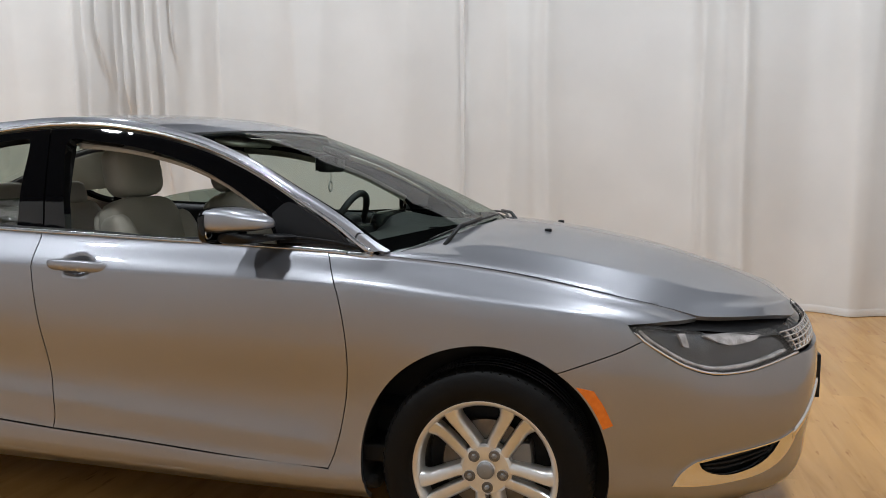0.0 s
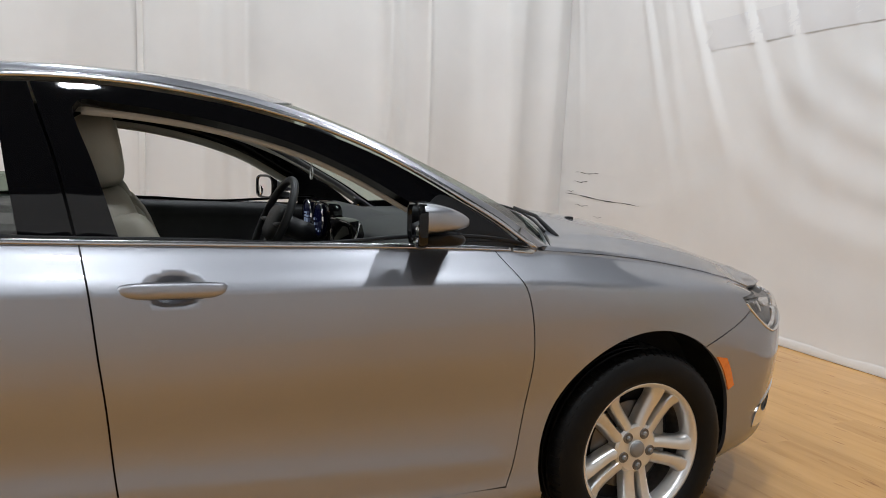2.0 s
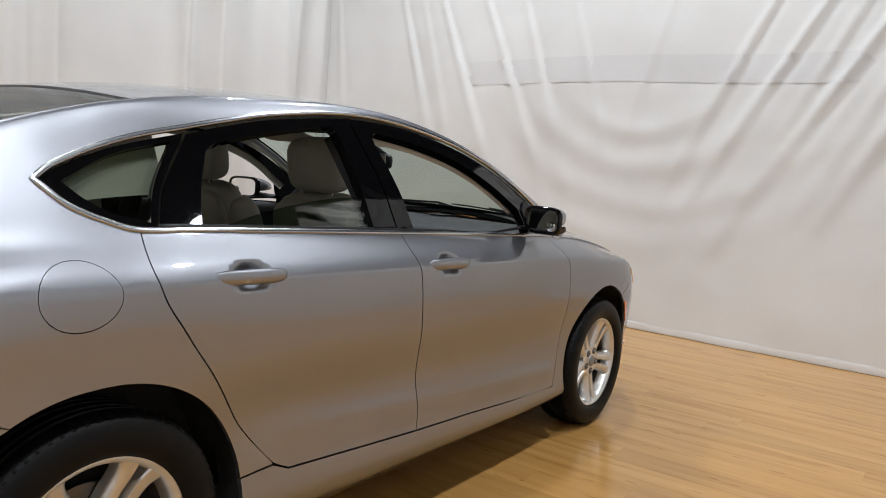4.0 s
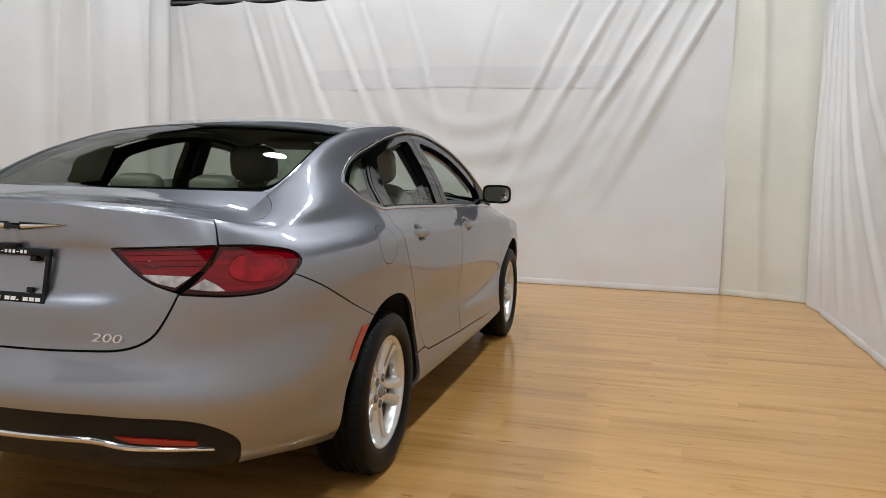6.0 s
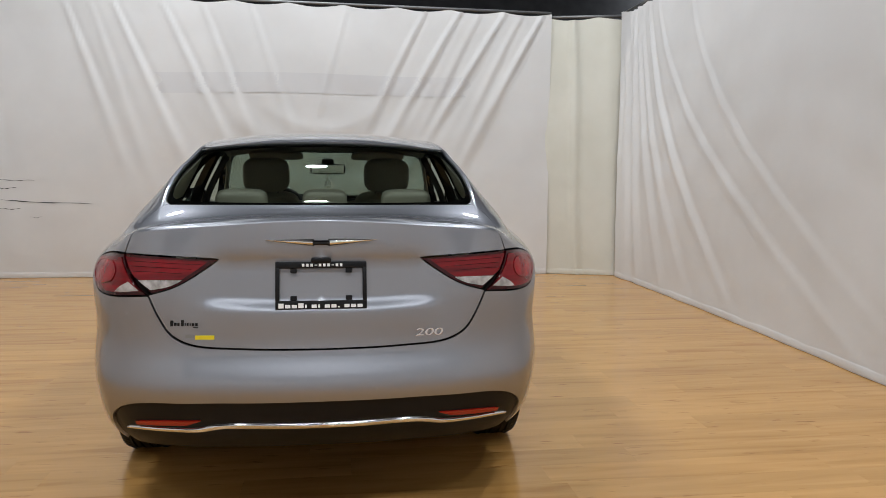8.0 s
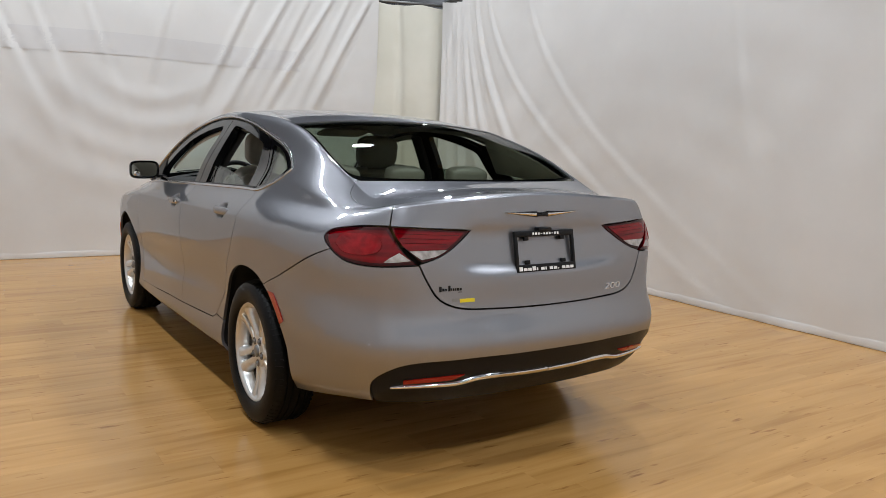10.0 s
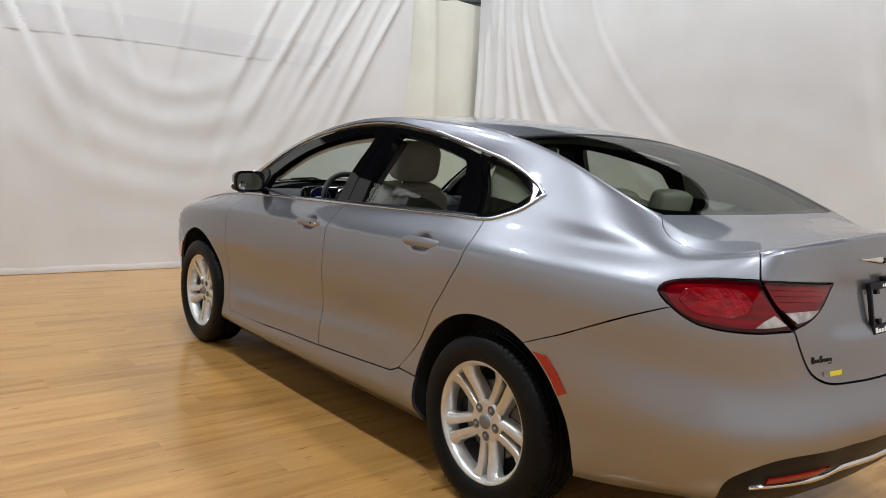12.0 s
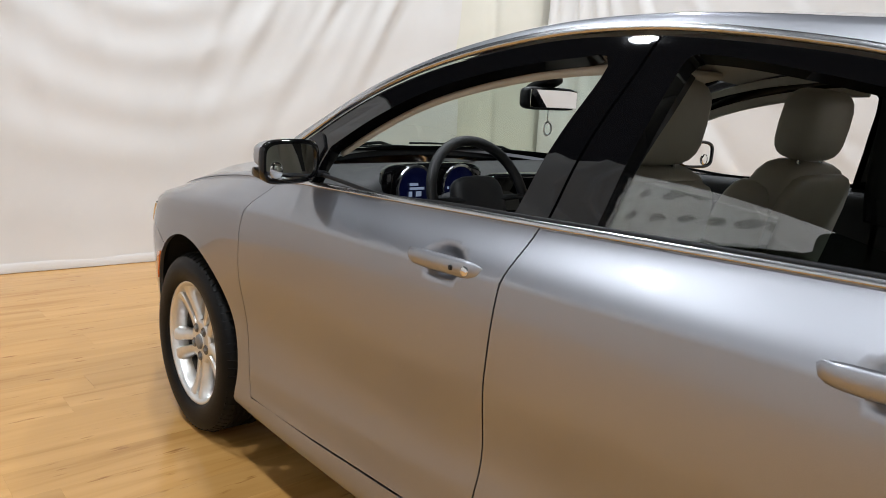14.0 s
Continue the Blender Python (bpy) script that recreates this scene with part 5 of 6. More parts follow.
# ---- head lamps, grille, fog surrounds
hl = uz(*dup([(1.83, 0.811), (1.845, 0.790), *LAMP_FRONT_LOW[:-1]]), *dup([(2.445, 0.692), (2.405, 0.735), (2.36, 0.773)]), (2.28, 0.783), (2.16, 0.792), (2.16, 0.792), (2.14, 0.804), (2.14, 0.804), (2.0, 0.809))
# black sheet added for the shade in the gap between lamp and bonnet
lamp_gap_fill = uz(*dup([(1.86, 0.802), (2.14, 0.795), (2.36, 0.762), (2.62, 0.745)]), *dup([(2.62, 0.786), (2.42, 0.803), (2.15, 0.822), (1.86, 0.824)]))
for m in SIDES:
    h = panel("head_lamp", MAIN, [hl], M_HLBEZEL, car, "dark projector head lamp under clear cover", mirror=m, offset=-0.030, gap=0.001, step=0.03, flange=0)
    o = panel("lamp_cover", MAIN, [hl], M_CLEARCOVER, h, "clear lamp cover", mirror=m, offset=-0.001, gap=0.002, step=0.03, flange=0)
    o.visible_shadow = False
    panel("lamp_gap_fill", MAIN, [lamp_gap_fill], M_BLACK, h, "black filler for the dark gap over the lamp", mirror=m, offset=-0.020, gap=0, step=0.03, flange=0)
    strip("light_guide", MAIN, uz((1.865, 0.800), (1.895, 0.773), (1.955, 0.740), (2.04, 0.702), (2.135, 0.678), (2.245, 0.676), (2.32, 0.688), (2.40, 0.704)), 0.014, 0.008, M_CLEARLENS, h, "pale light guide strip", mirror=m, lift=-0.018)
    strip("lamp_trim", MAIN, uz((1.842, 0.796), (1.876, 0.768), (1.942, 0.731), (2.03, 0.691), (2.13, 0.665), (2.245, 0.662), (2.315, 0.673), (2.40, 0.687), (2.445, 0.690)), 0.008, 0.004, M_CHROME, h, "chrome lower lamp edge", mirror=m, lift=0.0)
    panel("turn_reflector", MAIN, [uz(*dup([(2.13, 0.786), (2.24, 0.783), (2.33, 0.770)]), *dup([(2.30, 0.752), (2.22, 0.742), (2.17, 0.758)]))], M_CLEARLENS, h, "bright ribbed reflector bowl", mirror=m, offset=-0.02, gap=0, flange=0.008)
    panel("lamp_pillar", MAIN, [uz((2.02, 0.790), (2.02, 0.790), (2.05, 0.792), (2.05, 0.792), (2.055, 0.744), (2.055, 0.744), (2.03, 0.750), (2.03, 0.750))], M_CLEARLENS, h, "", mirror=m, offset=-0.016, gap=0, flange=0.01)
    fog = panel("fog_surround", MAIN, [uz(*FOG)], M_BLACK, front_bumper, "black plastic fog recess", mirror=m, offset=-0.03, gap=-0.002, flange=0)
    for j in range(3):
        strip("fog_slat", MAIN, uz((2.12, 0.362 + 0.010 * j), (2.22, 0.356 + 0.016 * j), (2.35, 0.376 + 0.014 * j)), 0.008, 0.006, M_BLACK, fog, mirror=m, lift=-0.014)
    panel("fog_chrome", MAIN, [uz(*FOG_RIM), uz(*FOG)], M_CHROME, front_bumper, "polished fog lamp surround", mirror=m, offset=0.004, gap=0, step=0.025, flange=0.008)
    strip("lip_trim", MAIN, uz((2.44, 0.418), (2.50, 0.448), (2.58, 0.488), (2.66, 0.515), (2.76, 0.53)), lambda t: 0.034 - 0.018 * t, 0.006, M_CHROME, front_bumper, "polished bumper trim", mirror=m)
gl = lv(MAIN, (3.0, 5.70), (3.0, 5.70), (2.63, 5.62)) + uz((2.385, 0.775), (2.385, 0.775), (2.455, 0.692), (2.455, 0.692), (2.60, 0.688), (3.0, 0.682), (3.0, 0.682))
grille = panel("grille", MAIN, [gl], M_GLOSSBLACK, car, "black mesh grille with chrome edge", both=True, offset=-0.02, gap=0.002, flange=0)
for j, m in [(j, m) for j in range(5) for m in SIDES]:
    strip("grille_bar", MAIN, uz((2.455 - 0.014 * j, 0.697 + 0.016 * j), (2.66, 0.698 + 0.016 * j), (3.0, 0.694 + 0.016 * j)), 0.005, 0.006, M_CHROME, grille, mirror=m, lift=-0.012)
for j, m in [(j, m) for j in range(22) for m in SIDES]:
    u0 = 2.46 + 0.024 * j
    strip("grille_bar", MAIN, uz((u0, 0.694), (u0 + (0.03 if j % 2 else -0.03), 0.764)), 0.004, 0.006, M_CHROME, grille, mirror=m, lift=-0.012)
bm = bmesh.new()
box(bm, (2.44, -0.16, 0.44), (2.462, 0.16, 0.60), 0.004)
part("front_plate_holder", bm, M_BLACK, front_bumper, "black front plate holder", angle=40)

# ---- cowl, wipers, washers
cw = lv(MAIN, (1.04, 13), (1.04, 13), (1.045, 10.2), (1.045, 10.2), (1.06, 10.2), (1.06, 10.2), (1.06, 13), (1.06, 13))
panel("cowl", MAIN, [cw], M_BLACK, car, "black plastic wiper cowl", both=True, offset=0.002, gap=0, flange=0.03, step=0.03)
for y0, y1 in ((-0.62, 0.02), (-0.02, 0.60)):
    bm = bmesh.new()
    pts = []
    for i in range(13):
        t = i / 12
        y = y0 + (y1 - y0) * t
        yy = abs(y)
        vv = np.linspace(10.0, 13, 61)
        u0 = 1.035 - 0.05 * math.sin(t * math.pi / 2)
        PP = MAIN(np.full(61, u0), vv)
        j = int(np.argmin(np.abs(PP[:, 1] - yy)))
        p = PP[j] * [1, math.copysign(1, y) if y else 1, 1]
        pts.append(Vector(p) + Vector((0.010, 0, 0.004)))
    tube(bm, pts, 0.0045, 6)
    tube(bm, [pts[0] + Vector((0.05, 0, -0.02)), pts[3] + Vector((0.015, 0, 0.012)), pts[7] + Vector((0, 0, 0.008))], [0.009, 0.007, 0.005], 6)
    part("wiper", bm, M_BLACK, car, "black windscreen wiper", smooth=True)
for y in (-0.235, 0.235):
    bm = bmesh.new()
    hz = float(HOOD(np.array([1.35]), np.array([9.15]))[0, 2])
    box(bm, (1.470, y - 0.014, hz - 0.012), (1.496, y + 0.014, hz + 0.006), 0.004)
    part("washer_jet", bm, M_BLACK, bonnet, "small black washer jet", angle=40)

# ---- under the skin: dark inner shell and wheel houses


def shell():
    us = np.concatenate([np.linspace(2.95, -2.95, 90)])
    rows = []
    for v in np.linspace(0.2, 5.2, 9):
        X = MAIN(us, np.full(len(us), v)) - normals_of(MAIN, us, np.full(len(us), v)) * 0.045
        rows.append(X)
    R = np.array(rows)
    near = (np.abs(np.abs(R[..., 0]) - AXLE) < 0.47) & (R[..., 2] < 0.80)
    vs, fs = [], []
    n = len(us)
    for sgn in (1, -1):
        o = len(vs)
        vs += [tuple(p * [1, sgn, 1]) for p in R.reshape(-1, 3)]
        for r in range(len(rows) - 1):
            for c in range(n - 1):
                if not (near[r, c] or near[r + 1, c] or near[r, c + 1] or near[r + 1, c + 1]):
                    fs.append((o + r * n + c, o + r * n + c + 1, o + (r + 1) * n + c + 1, o + (r + 1) * n + c))
    mesh_object("inner_shell", vs, fs, M_DARK, car, "dark inner body shell")


shell()
bm = bmesh.new()
box(bm, (-1.9, -0.55, 0.22), (2.1, 0.55, 0.28), 0.02)
box(bm, (-1.0, -0.80, 0.20), (1.0, 0.80, 0.25), 0.02)
part("underbody", bm, M_DARK, car, "dark underbody floor pan")
for sx in (1, -1):
    for m in SIDES:
        sg = -1 if m else 1
        bm = bmesh.new()
        n = 40
        prof = []
        for k in range(n + 1):
            a = (-25 + 220 * k / n) if sx > 0 else (-20 + 209 * k / n)
            q0 = arch(sx * AXLE, a, a, 1, 0.004)[0]
            vq = v_at(MAIN, [q0[0]], [q0[1]])[0]
            yo = float(MAIN(np.array([q0[0]]), np.array([vq]))[0, 1]) - 0.012
            c = Vector((sx * AXLE, 0, 0.348))
            p = Vector((q0[0], 0, q0[1]))
            wide = c + (p - c) * 1.05
            prof.append([Vector((p.x, sg * yo, p.z)), Vector((wide.x, sg * (yo - 0.03), wide.z)), Vector((wide.x, sg * 0.665, wide.z)), Vector((c.x, sg * 0.66, c.z))])
        rounded(bm, prof)
        part("wheel_house", bm, M_DARK, car, "black wheel arch liner", smooth=False)

# ---------------------------------------------------------------- wheels


def wheel_parts(m, name="wheel"):
    """A wheel about the origin, its face towards +y (or -y)."""
    sg = -1 if m else 1
    w = new(name)
    w.parent = car
    tagged(w, "alloy wheel with black road tyre")
    bm = bmesh.new()
    R = WHEEL_R
    prof = [(0.226, 0.086), (0.233, 0.097), (0.247, 0.106), (0.275, 0.110), (0.300, 0.107), (0.318, 0.098), (0.327, 0.086), (R, 0.068)]
    for y in (0.046, 0.018, -0.018, -0.046):
        prof += [(R, y + 0.006), (R - 0.007, y + 0.004), (R - 0.007, y - 0.004), (R, y - 0.006)]
    prof += [(R, -0.068), (0.327, -0.086), (0.30, -0.107), (0.26, -0.108), (0.222, -0.086)]
    lathe(bm, prof, 72)
    bmesh.ops.transform(bm, matrix=Matrix.Diagonal((1, sg, 1, 1)), verts=bm.verts)
    tyre = part("tyre", bm, M_RUBBER, w, "black radial road tyre", angle=30)
    bm = bmesh.new()
    box(bm, (-0.0040, -0.017, -0.004), (0.0040, 0.017, 0.0035))
    tread = bpy.data.meshes.new("tread_block")
    bm.to_mesh(tread)
    bm.free()
    tread.materials.append(M_RUBBER)
    for k in range(72):
        for s1 in (1, -1):
            ob = new("tread_block", tread)
            ob.parent = tyre
            ob.matrix_basis = Matrix.Rotation(k * math.tau / 72, 4, "Y") @ Matrix.Translation((0, s1 * 0.079, R - 0.0066)) @ Matrix.Rotation(s1 * -0.42, 4, "X")
    bm = bmesh.new()
    lathe(bm, [(0.205, 0.03), (0.209, 0.070), (0.216, 0.084), (0.224, 0.091), (0.231, 0.092), (0.233, 0.083), (0.218, 0.078), (0.214, 0.05)], 72)
    bmesh.ops.transform(bm, matrix=Matrix.Diagonal((1, sg, 1, 1)), verts=bm.verts)
    rim = part("rim", bm, M_RIM, w, "silver alloy rim", smooth=True)
    # the barrel's colour carries the shade behind the spokes
    bm = bmesh.new()
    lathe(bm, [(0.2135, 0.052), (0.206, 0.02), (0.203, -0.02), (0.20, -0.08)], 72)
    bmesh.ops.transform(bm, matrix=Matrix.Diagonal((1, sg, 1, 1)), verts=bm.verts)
    part("rim_barrel", bm, M_SHADEDALLOY, rim, "inner rim barrel, shade in its colour", smooth=True)
    # twin spokes: flat flared faces, a narrow slot in each pair
    for k in range(5):
        for s2 in (1, -1):
            bm = bmesh.new()
            rows = []
            for i in range(12):
                t = i / 11
                r = 0.050 + 0.166 * t
                mid = radians(126 + 72 * k)
                flare = max(0.0, (t - 0.72) / 0.28) ** 2
                near = 0.0065 + 0.0050 * t + 0.004 * flare + 0.012 * max(0.0, 1 - t / 0.22)
                far = 0.0440 + 0.0140 * t + 0.030 * flare
                if t < 0.22:
                    near = 0.0065 * t / 0.22
                face = 0.060 + 0.022 * t ** 1.4 - 0.005 * math.sin(t * math.pi)
                wide = far - near
                row = []
                for off, y in ((0.0, face - 0.040), (0.02, face - 0.006), (0.10, face - 0.001), (0.55, face + 0.001), (0.80, face - 0.004), (0.97, face - 0.016), (1.0, face - 0.045)):
                    a = s2 * (near + wide * off)
                    row.append(Vector((r * math.cos(mid) - a * math.sin(mid), sg * y, r * math.sin(mid) + a * math.cos(mid))))
                rows.append(row)
            rounded(bm, rows)
            part("spoke", bm, M_RIM, rim, "flared silver spoke", angle=35)
    bm = bmesh.new()
    lathe(bm, [(0.0005, 0.064), (0.026, 0.064), (0.031, 0.060), (0.040, 0.0615), (0.074, 0.0605), (0.083, 0.054), (0.086, 0.02)], 40)
    bmesh.ops.transform(bm, matrix=Matrix.Diagonal((1, sg, 1, 1)), verts=bm.verts)
    part("hub", bm, M_RIM, rim, "silver wheel hub", angle=30)
    bm = bmesh.new()
    lathe(bm, [(0.0005, 0.0725), (0.018, 0.072), (0.027, 0.069), (0.028, 0.06)], 32)
    bmesh.ops.transform(bm, matrix=Matrix.Diagonal((1, sg, 1, 1)), verts=bm.verts)
    part("centre_cap", bm, M_STEEL, rim, "grey centre cap", smooth=True)
    for k in range(5):
        a = radians(126 + 72 * k)
        at = Matrix.Translation((0.0555 * math.cos(a), 0, 0.0555 * math.sin(a))) @ Matrix.Diagonal((1, sg, 1, 1))
        # shade round each nut is painted as a dark disc
        bm = bmesh.new()
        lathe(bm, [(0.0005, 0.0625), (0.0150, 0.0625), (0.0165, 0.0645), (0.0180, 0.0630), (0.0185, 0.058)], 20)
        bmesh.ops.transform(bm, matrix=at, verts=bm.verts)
        pocket = part("nut_pocket", bm, M_SHADEDALLOY, rim, "nut pocket, shade in its colour", angle=30)
        bm = bmesh.new()
        lathe(bm, [(0.0005, 0.071), (0.006, 0.071), (0.0090, 0.067), (0.0095, 0.058)], 6)
        bmesh.ops.transform(bm, matrix=at, verts=bm.verts)
        part("wheel_nut", bm, M_STEEL, pocket, "dark steel wheel nut")
    bm = bmesh.new()
    lathe(bm, [(0.07, 0.012), (0.148, 0.012), (0.150, 0.0), (0.07, -0.012)], 48)
    bmesh.ops.transform(bm, matrix=Matrix.Diagonal((1, sg, 1, 1)), verts=bm.verts)
    part("brake_disc", bm, M_DISC, w, "steel brake disc", angle=40)
    bm = bmesh.new()
    box(bm, (0.06, -0.035 if sg > 0 else -0.03, -0.075), (0.145, 0.03 if sg > 0 else 0.035, 0.075), 0.015, 2)
    part("brake_caliper", bm, M_STEEL, w, "grey brake caliper", angle=40)
    bm = bmesh.new()
    lathe(bm, [(0.001, -0.03), (0.204, -0.03)], 36)
    bmesh.ops.transform(bm, matrix=Matrix.Diagonal((1, sg, 1, 1)), verts=bm.verts)
    part("dust_shield", bm, M_DARK, w)
    return w


for m in SIDES:
    sg = -1 if m else 1
    w = wheel_parts(m)
    spin, rear_spin = (-6, -2) if m else (0, 7)
    w.matrix_basis = pose(AXLE, sg * 0.796, WHEEL_R, 0, spin, 0)
    w2 = copy_thing(w, pose(-AXLE, sg * 0.796, WHEEL_R, 0, rear_spin, 0))

# ---------------------------------------------------------------- black printed bands round the front and rear glass
rg_hole = lv(MAIN, (-1.19, 13), (-1.19, 13), (-1.19, 11.0), (-1.185, 10.32), (-1.24, 10.22), (-1.46, 10.2), (-1.76, 10.18), (-1.82, 10.3), (-1.845, 10.8), (-1.85, 13), (-1.85, 13))
panel("glass_band", MAIN, [rg, rg_hole], M_GLOSSBLACK, rear_window, "black printed glass band", both=True, offset=-0.0075, gap=0, flange=0)
ws_hole = lv(MAIN, (0.295, 13), (0.295, 13), (0.275, 11.5), (0.275, 10.5), (0.31, 10.28), (0.42, 10.18), (0.69, 10.17), (0.97, 10.2), (0.97, 10.2), (0.985, 13), (0.985, 13))
panel("glass_band", MAIN, [ws, ws_hole], M_GLOSSBLACK, windscreen, "black printed glass band", both=True, offset=-0.0075, gap=0, flange=0)

# ---------------------------------------------------------------- inside the car


def pad(bm, centre, size, m=None, power=0.45, nu=20, nv=12):
    """A soft rounded block (superellipsoid)."""
    def sp(v, e):
        return math.copysign(abs(v) ** e, v)
    rows = []
    for i in range(nv + 1):
        t = -math.pi / 2 + math.pi * i / nv
        row = []
        for k in range(nu + 1):
            a = math.tau * k / nu
            p = Vector((size[0] / 2 * sp(math.cos(t), power) * sp(math.cos(a), power), size[1] / 2 * sp(math.cos(t), power) * sp(math.sin(a), power), size[2] / 2 * sp(math.sin(t), power)))
            row.append((m @ p if m is not None else p) + Vector(centre))
        rows.append(row)
    rounded(bm, rows)
    bmesh.ops.remove_doubles(bm, verts=bm.verts, dist=1e-5)


def inner_sheet(name, u0, u1, v0, v1, offset, mat, label="", nu=40, nv=14, sides=(1, -1), parent=None):
    """A lining that follows the skin from inside."""
    us, vs = np.linspace(u0, u1, nu), np.linspace(v0, v1, nv)
    vv, ff = [], []
    for sgn in sides:
        o = len(vv)
        for v in vs:
            X = MAIN(us, np.full(nu, v)) - normals_of(MAIN, us, np.full(nu, v)) * offset
            vv += [tuple(p * [1, sgn, 1]) for p in X]
        ff += [(o + r * nu + c, o + r * nu + c + 1, o + (r + 1) * nu + c + 1, o + (r + 1) * nu + c) for r in range(nv - 1) for c in range(nu - 1)]
    return mesh_object(name, vv, ff, mat, parent or car, label)


inner_sheet("headliner", 0.21, -1.13, 9.6, 13.0, 0.030, M_HEADLINER, "beige fabric headliner")
for s in (1, -1):
    inner_sheet("roof_side_trim", 0.93, -1.12, 8.6, 9.92, 0.042, M_HEADLINER, "beige screen pillar and roof side trim", sides=(s,))
    inner_sheet("rear_pillar_trim", -1.10, -1.86, 7.0, 9.9, 0.040, M_HEADLINER, "beige rear pillar trim", sides=(s,))
for m in SIDES:
    strip("window_edge_trim", MAIN, uz((-0.25, 1.388), (-0.15, 1.382), (0.05, 1.356), (0.29, 1.294), (0.45, 1.225), (0.62, 1.130)), 0.034, 0.006, M_HEADLINER, car, "beige trim along the window edge", mirror=m, lift=-0.055)
    strip("centre_pillar_trim", MAIN, uz((-0.28, 1.0), (-0.315, 1.2), (-0.36, 1.40)), 0.10, 0.02, M_DASH, car, "charcoal centre pillar trim", mirror=m, lift=-0.085)
    for nm, u0, u1 in (("front_door_lining", 0.84, -0.25), ("rear_door_lining", -0.27, -0.97)):
        sgn = -1 if m else 1
        us = np.linspace(u0, u1, 24)
        rows = []
        for v in (1.2, 2.5, 3.6, 4.2, 4.8, 5.4, 5.75, 5.95, 6.05):
            off = {1.2: 0.09, 2.5: 0.12, 3.6: 0.11, 4.2: 0.13, 4.8: 0.11, 5.4: 0.10, 5.75: 0.09, 5.95: 0.06, 6.05: 0.03}[v]
            X = MAIN(us, np.full(24, v)) * [1, 1, 1]
            X[:, 1] -= off
            rows.append([Vector(p * [1, sgn, 1]) for p in X])
        bm = bmesh.new()
        rounded(bm, rows)
        ln = part(nm, bm, M_DASH, car, "charcoal door lining", smooth=True)
        bm = bmesh.new()
        a = MAIN(np.array([(u0 + u1) / 2]), np.array([4.3]))[0]
        pad(bm, (a[0], sgn * (a[1] - 0.135), 0.80), (abs(u1 - u0) * 0.72, 0.05, 0.07), power=0.35)
        part("armrest", bm, M_SEAT, ln, "beige door armrest", smooth=True)


def seat(name, at, label):
    t = new(name)
    t.parent = car
    t.location = at
    tagged(t, label)
    lean = Matrix.Rotation(radians(-16), 4, "Y")
    bm = bmesh.new()
    pad(bm, (0.12, 0, 0.0), (0.56, 0.52, 0.20), power=0.4)
    part("seat_cushion", bm, M_SEAT, t, "beige leather seat cushion", smooth=True)
    bm = bmesh.new()
    pad(bm, (-0.17, 0, 0.33), (0.15, 0.44, 0.62), lean, 0.42)
    for s in (1, -1):
        pad(bm, (-0.135, s * 0.20, 0.30), (0.17, 0.11, 0.56), lean @ Matrix.Rotation(s * 0.25, 4, "Z"), 0.6)
    part("backrest", bm, M_SEAT, t, "beige leather backrest", smooth=True)
    bm = bmesh.new()
    pad(bm, (-0.235, 0, 0.33), (0.05, 0.42, 0.55), lean, 0.4)
    part("back_panel", bm, M_SEAT, t, "beige seat back panel", smooth=True)
    bm = bmesh.new()
    pad(bm, (-0.262, 0, 0.735), (0.125, 0.285, 0.21), Matrix.Rotation(radians(-9), 4, "Y"), 0.55)
    part("headrest", bm, M_SEAT, t, "beige leather headrest", smooth=True)
    for s in (1, -1):
        bm = bmesh.new()
        tube(bm, [(-0.262, s * 0.07, 0.58), (-0.262, s * 0.07, 0.68)], 0.007, 8)
        part("headrest_post", bm, M_CHROME, t)
    return t


seat("front_seat", (0.07, 0.37, 0.52), "beige leather front seat")
seat("front_seat", (0.05, -0.37, 0.52), "beige leather front seat")
bm = bmesh.new()
pad(bm, (-0.80, 0, 0.50), (0.52, 1.25, 0.20), power=0.3, nu=36)
bench = part("rear_bench", bm, M_SEAT, car, "beige leather rear bench", smooth=True)
bm = bmesh.new()
for y in (-0.41, 0.0, 0.41):
    pad(bm, (-1.12, y, 0.80), (0.16, 0.43, 0.62), Matrix.Rotation(radians(-22), 4, "Y"), 0.4)
part("bench_back", bm, M_SEAT, bench, "beige leather bench back", smooth=True)
for y, wdt in ((-0.40, 0.25), (0.0, 0.22), (0.40, 0.25)):
    bm = bmesh.new()
    pad(bm, (-1.215, y, 1.132), (0.11, wdt, 0.13), Matrix.Rotation(radians(-14), 4, "Y"), 0.5)
    part("headrest", bm, M_SEAT, bench, "beige rear headrest", smooth=True)
bm = bmesh.new()
box(bm, (-1.86, -0.60, 1.035), (-1.20, 0.60, 1.06), 0.01)
part("parcel_shelf", bm, M_HEADLINER, car, "beige fabric parcel shelf")
bm = bmesh.new()
box(bm, (-1.30, -0.80, 0.30), (1.10, 0.80, 0.36), 0.01)
part("cabin_floor", bm, M_DASH, car, "dark carpet cabin floor")
# dashboard, swept across
prof = [(1.23, 0.97), (1.21, 1.005), (1.05, 1.022), (0.88, 1.020), (0.74, 1.005), (0.665, 0.975), (0.64, 0.93), (0.655, 0.86), (0.64, 0.80), (0.70, 0.66), (0.85, 0.50), (1.15, 0.50)]
bm = bmesh.new()
rows = []
for k in range(33):
    y = -0.76 + 1.52 * k / 32
    edge = max(0, abs(y) - 0.60) / 0.16
    hump = math.exp(-((y - 0.37) / 0.20) ** 4)
    row = []
    for x, z in prof:
        near = math.exp(-((x - 0.70) / 0.12) ** 2)
        row.append(Vector((x - 0.10 * edge * (x > 1.0) - 0.02 * hump * near, y, z + 0.062 * hump * near * (z > 0.9) - 0.02 * edge)))
    rows.append(row)
rounded(bm, rows)
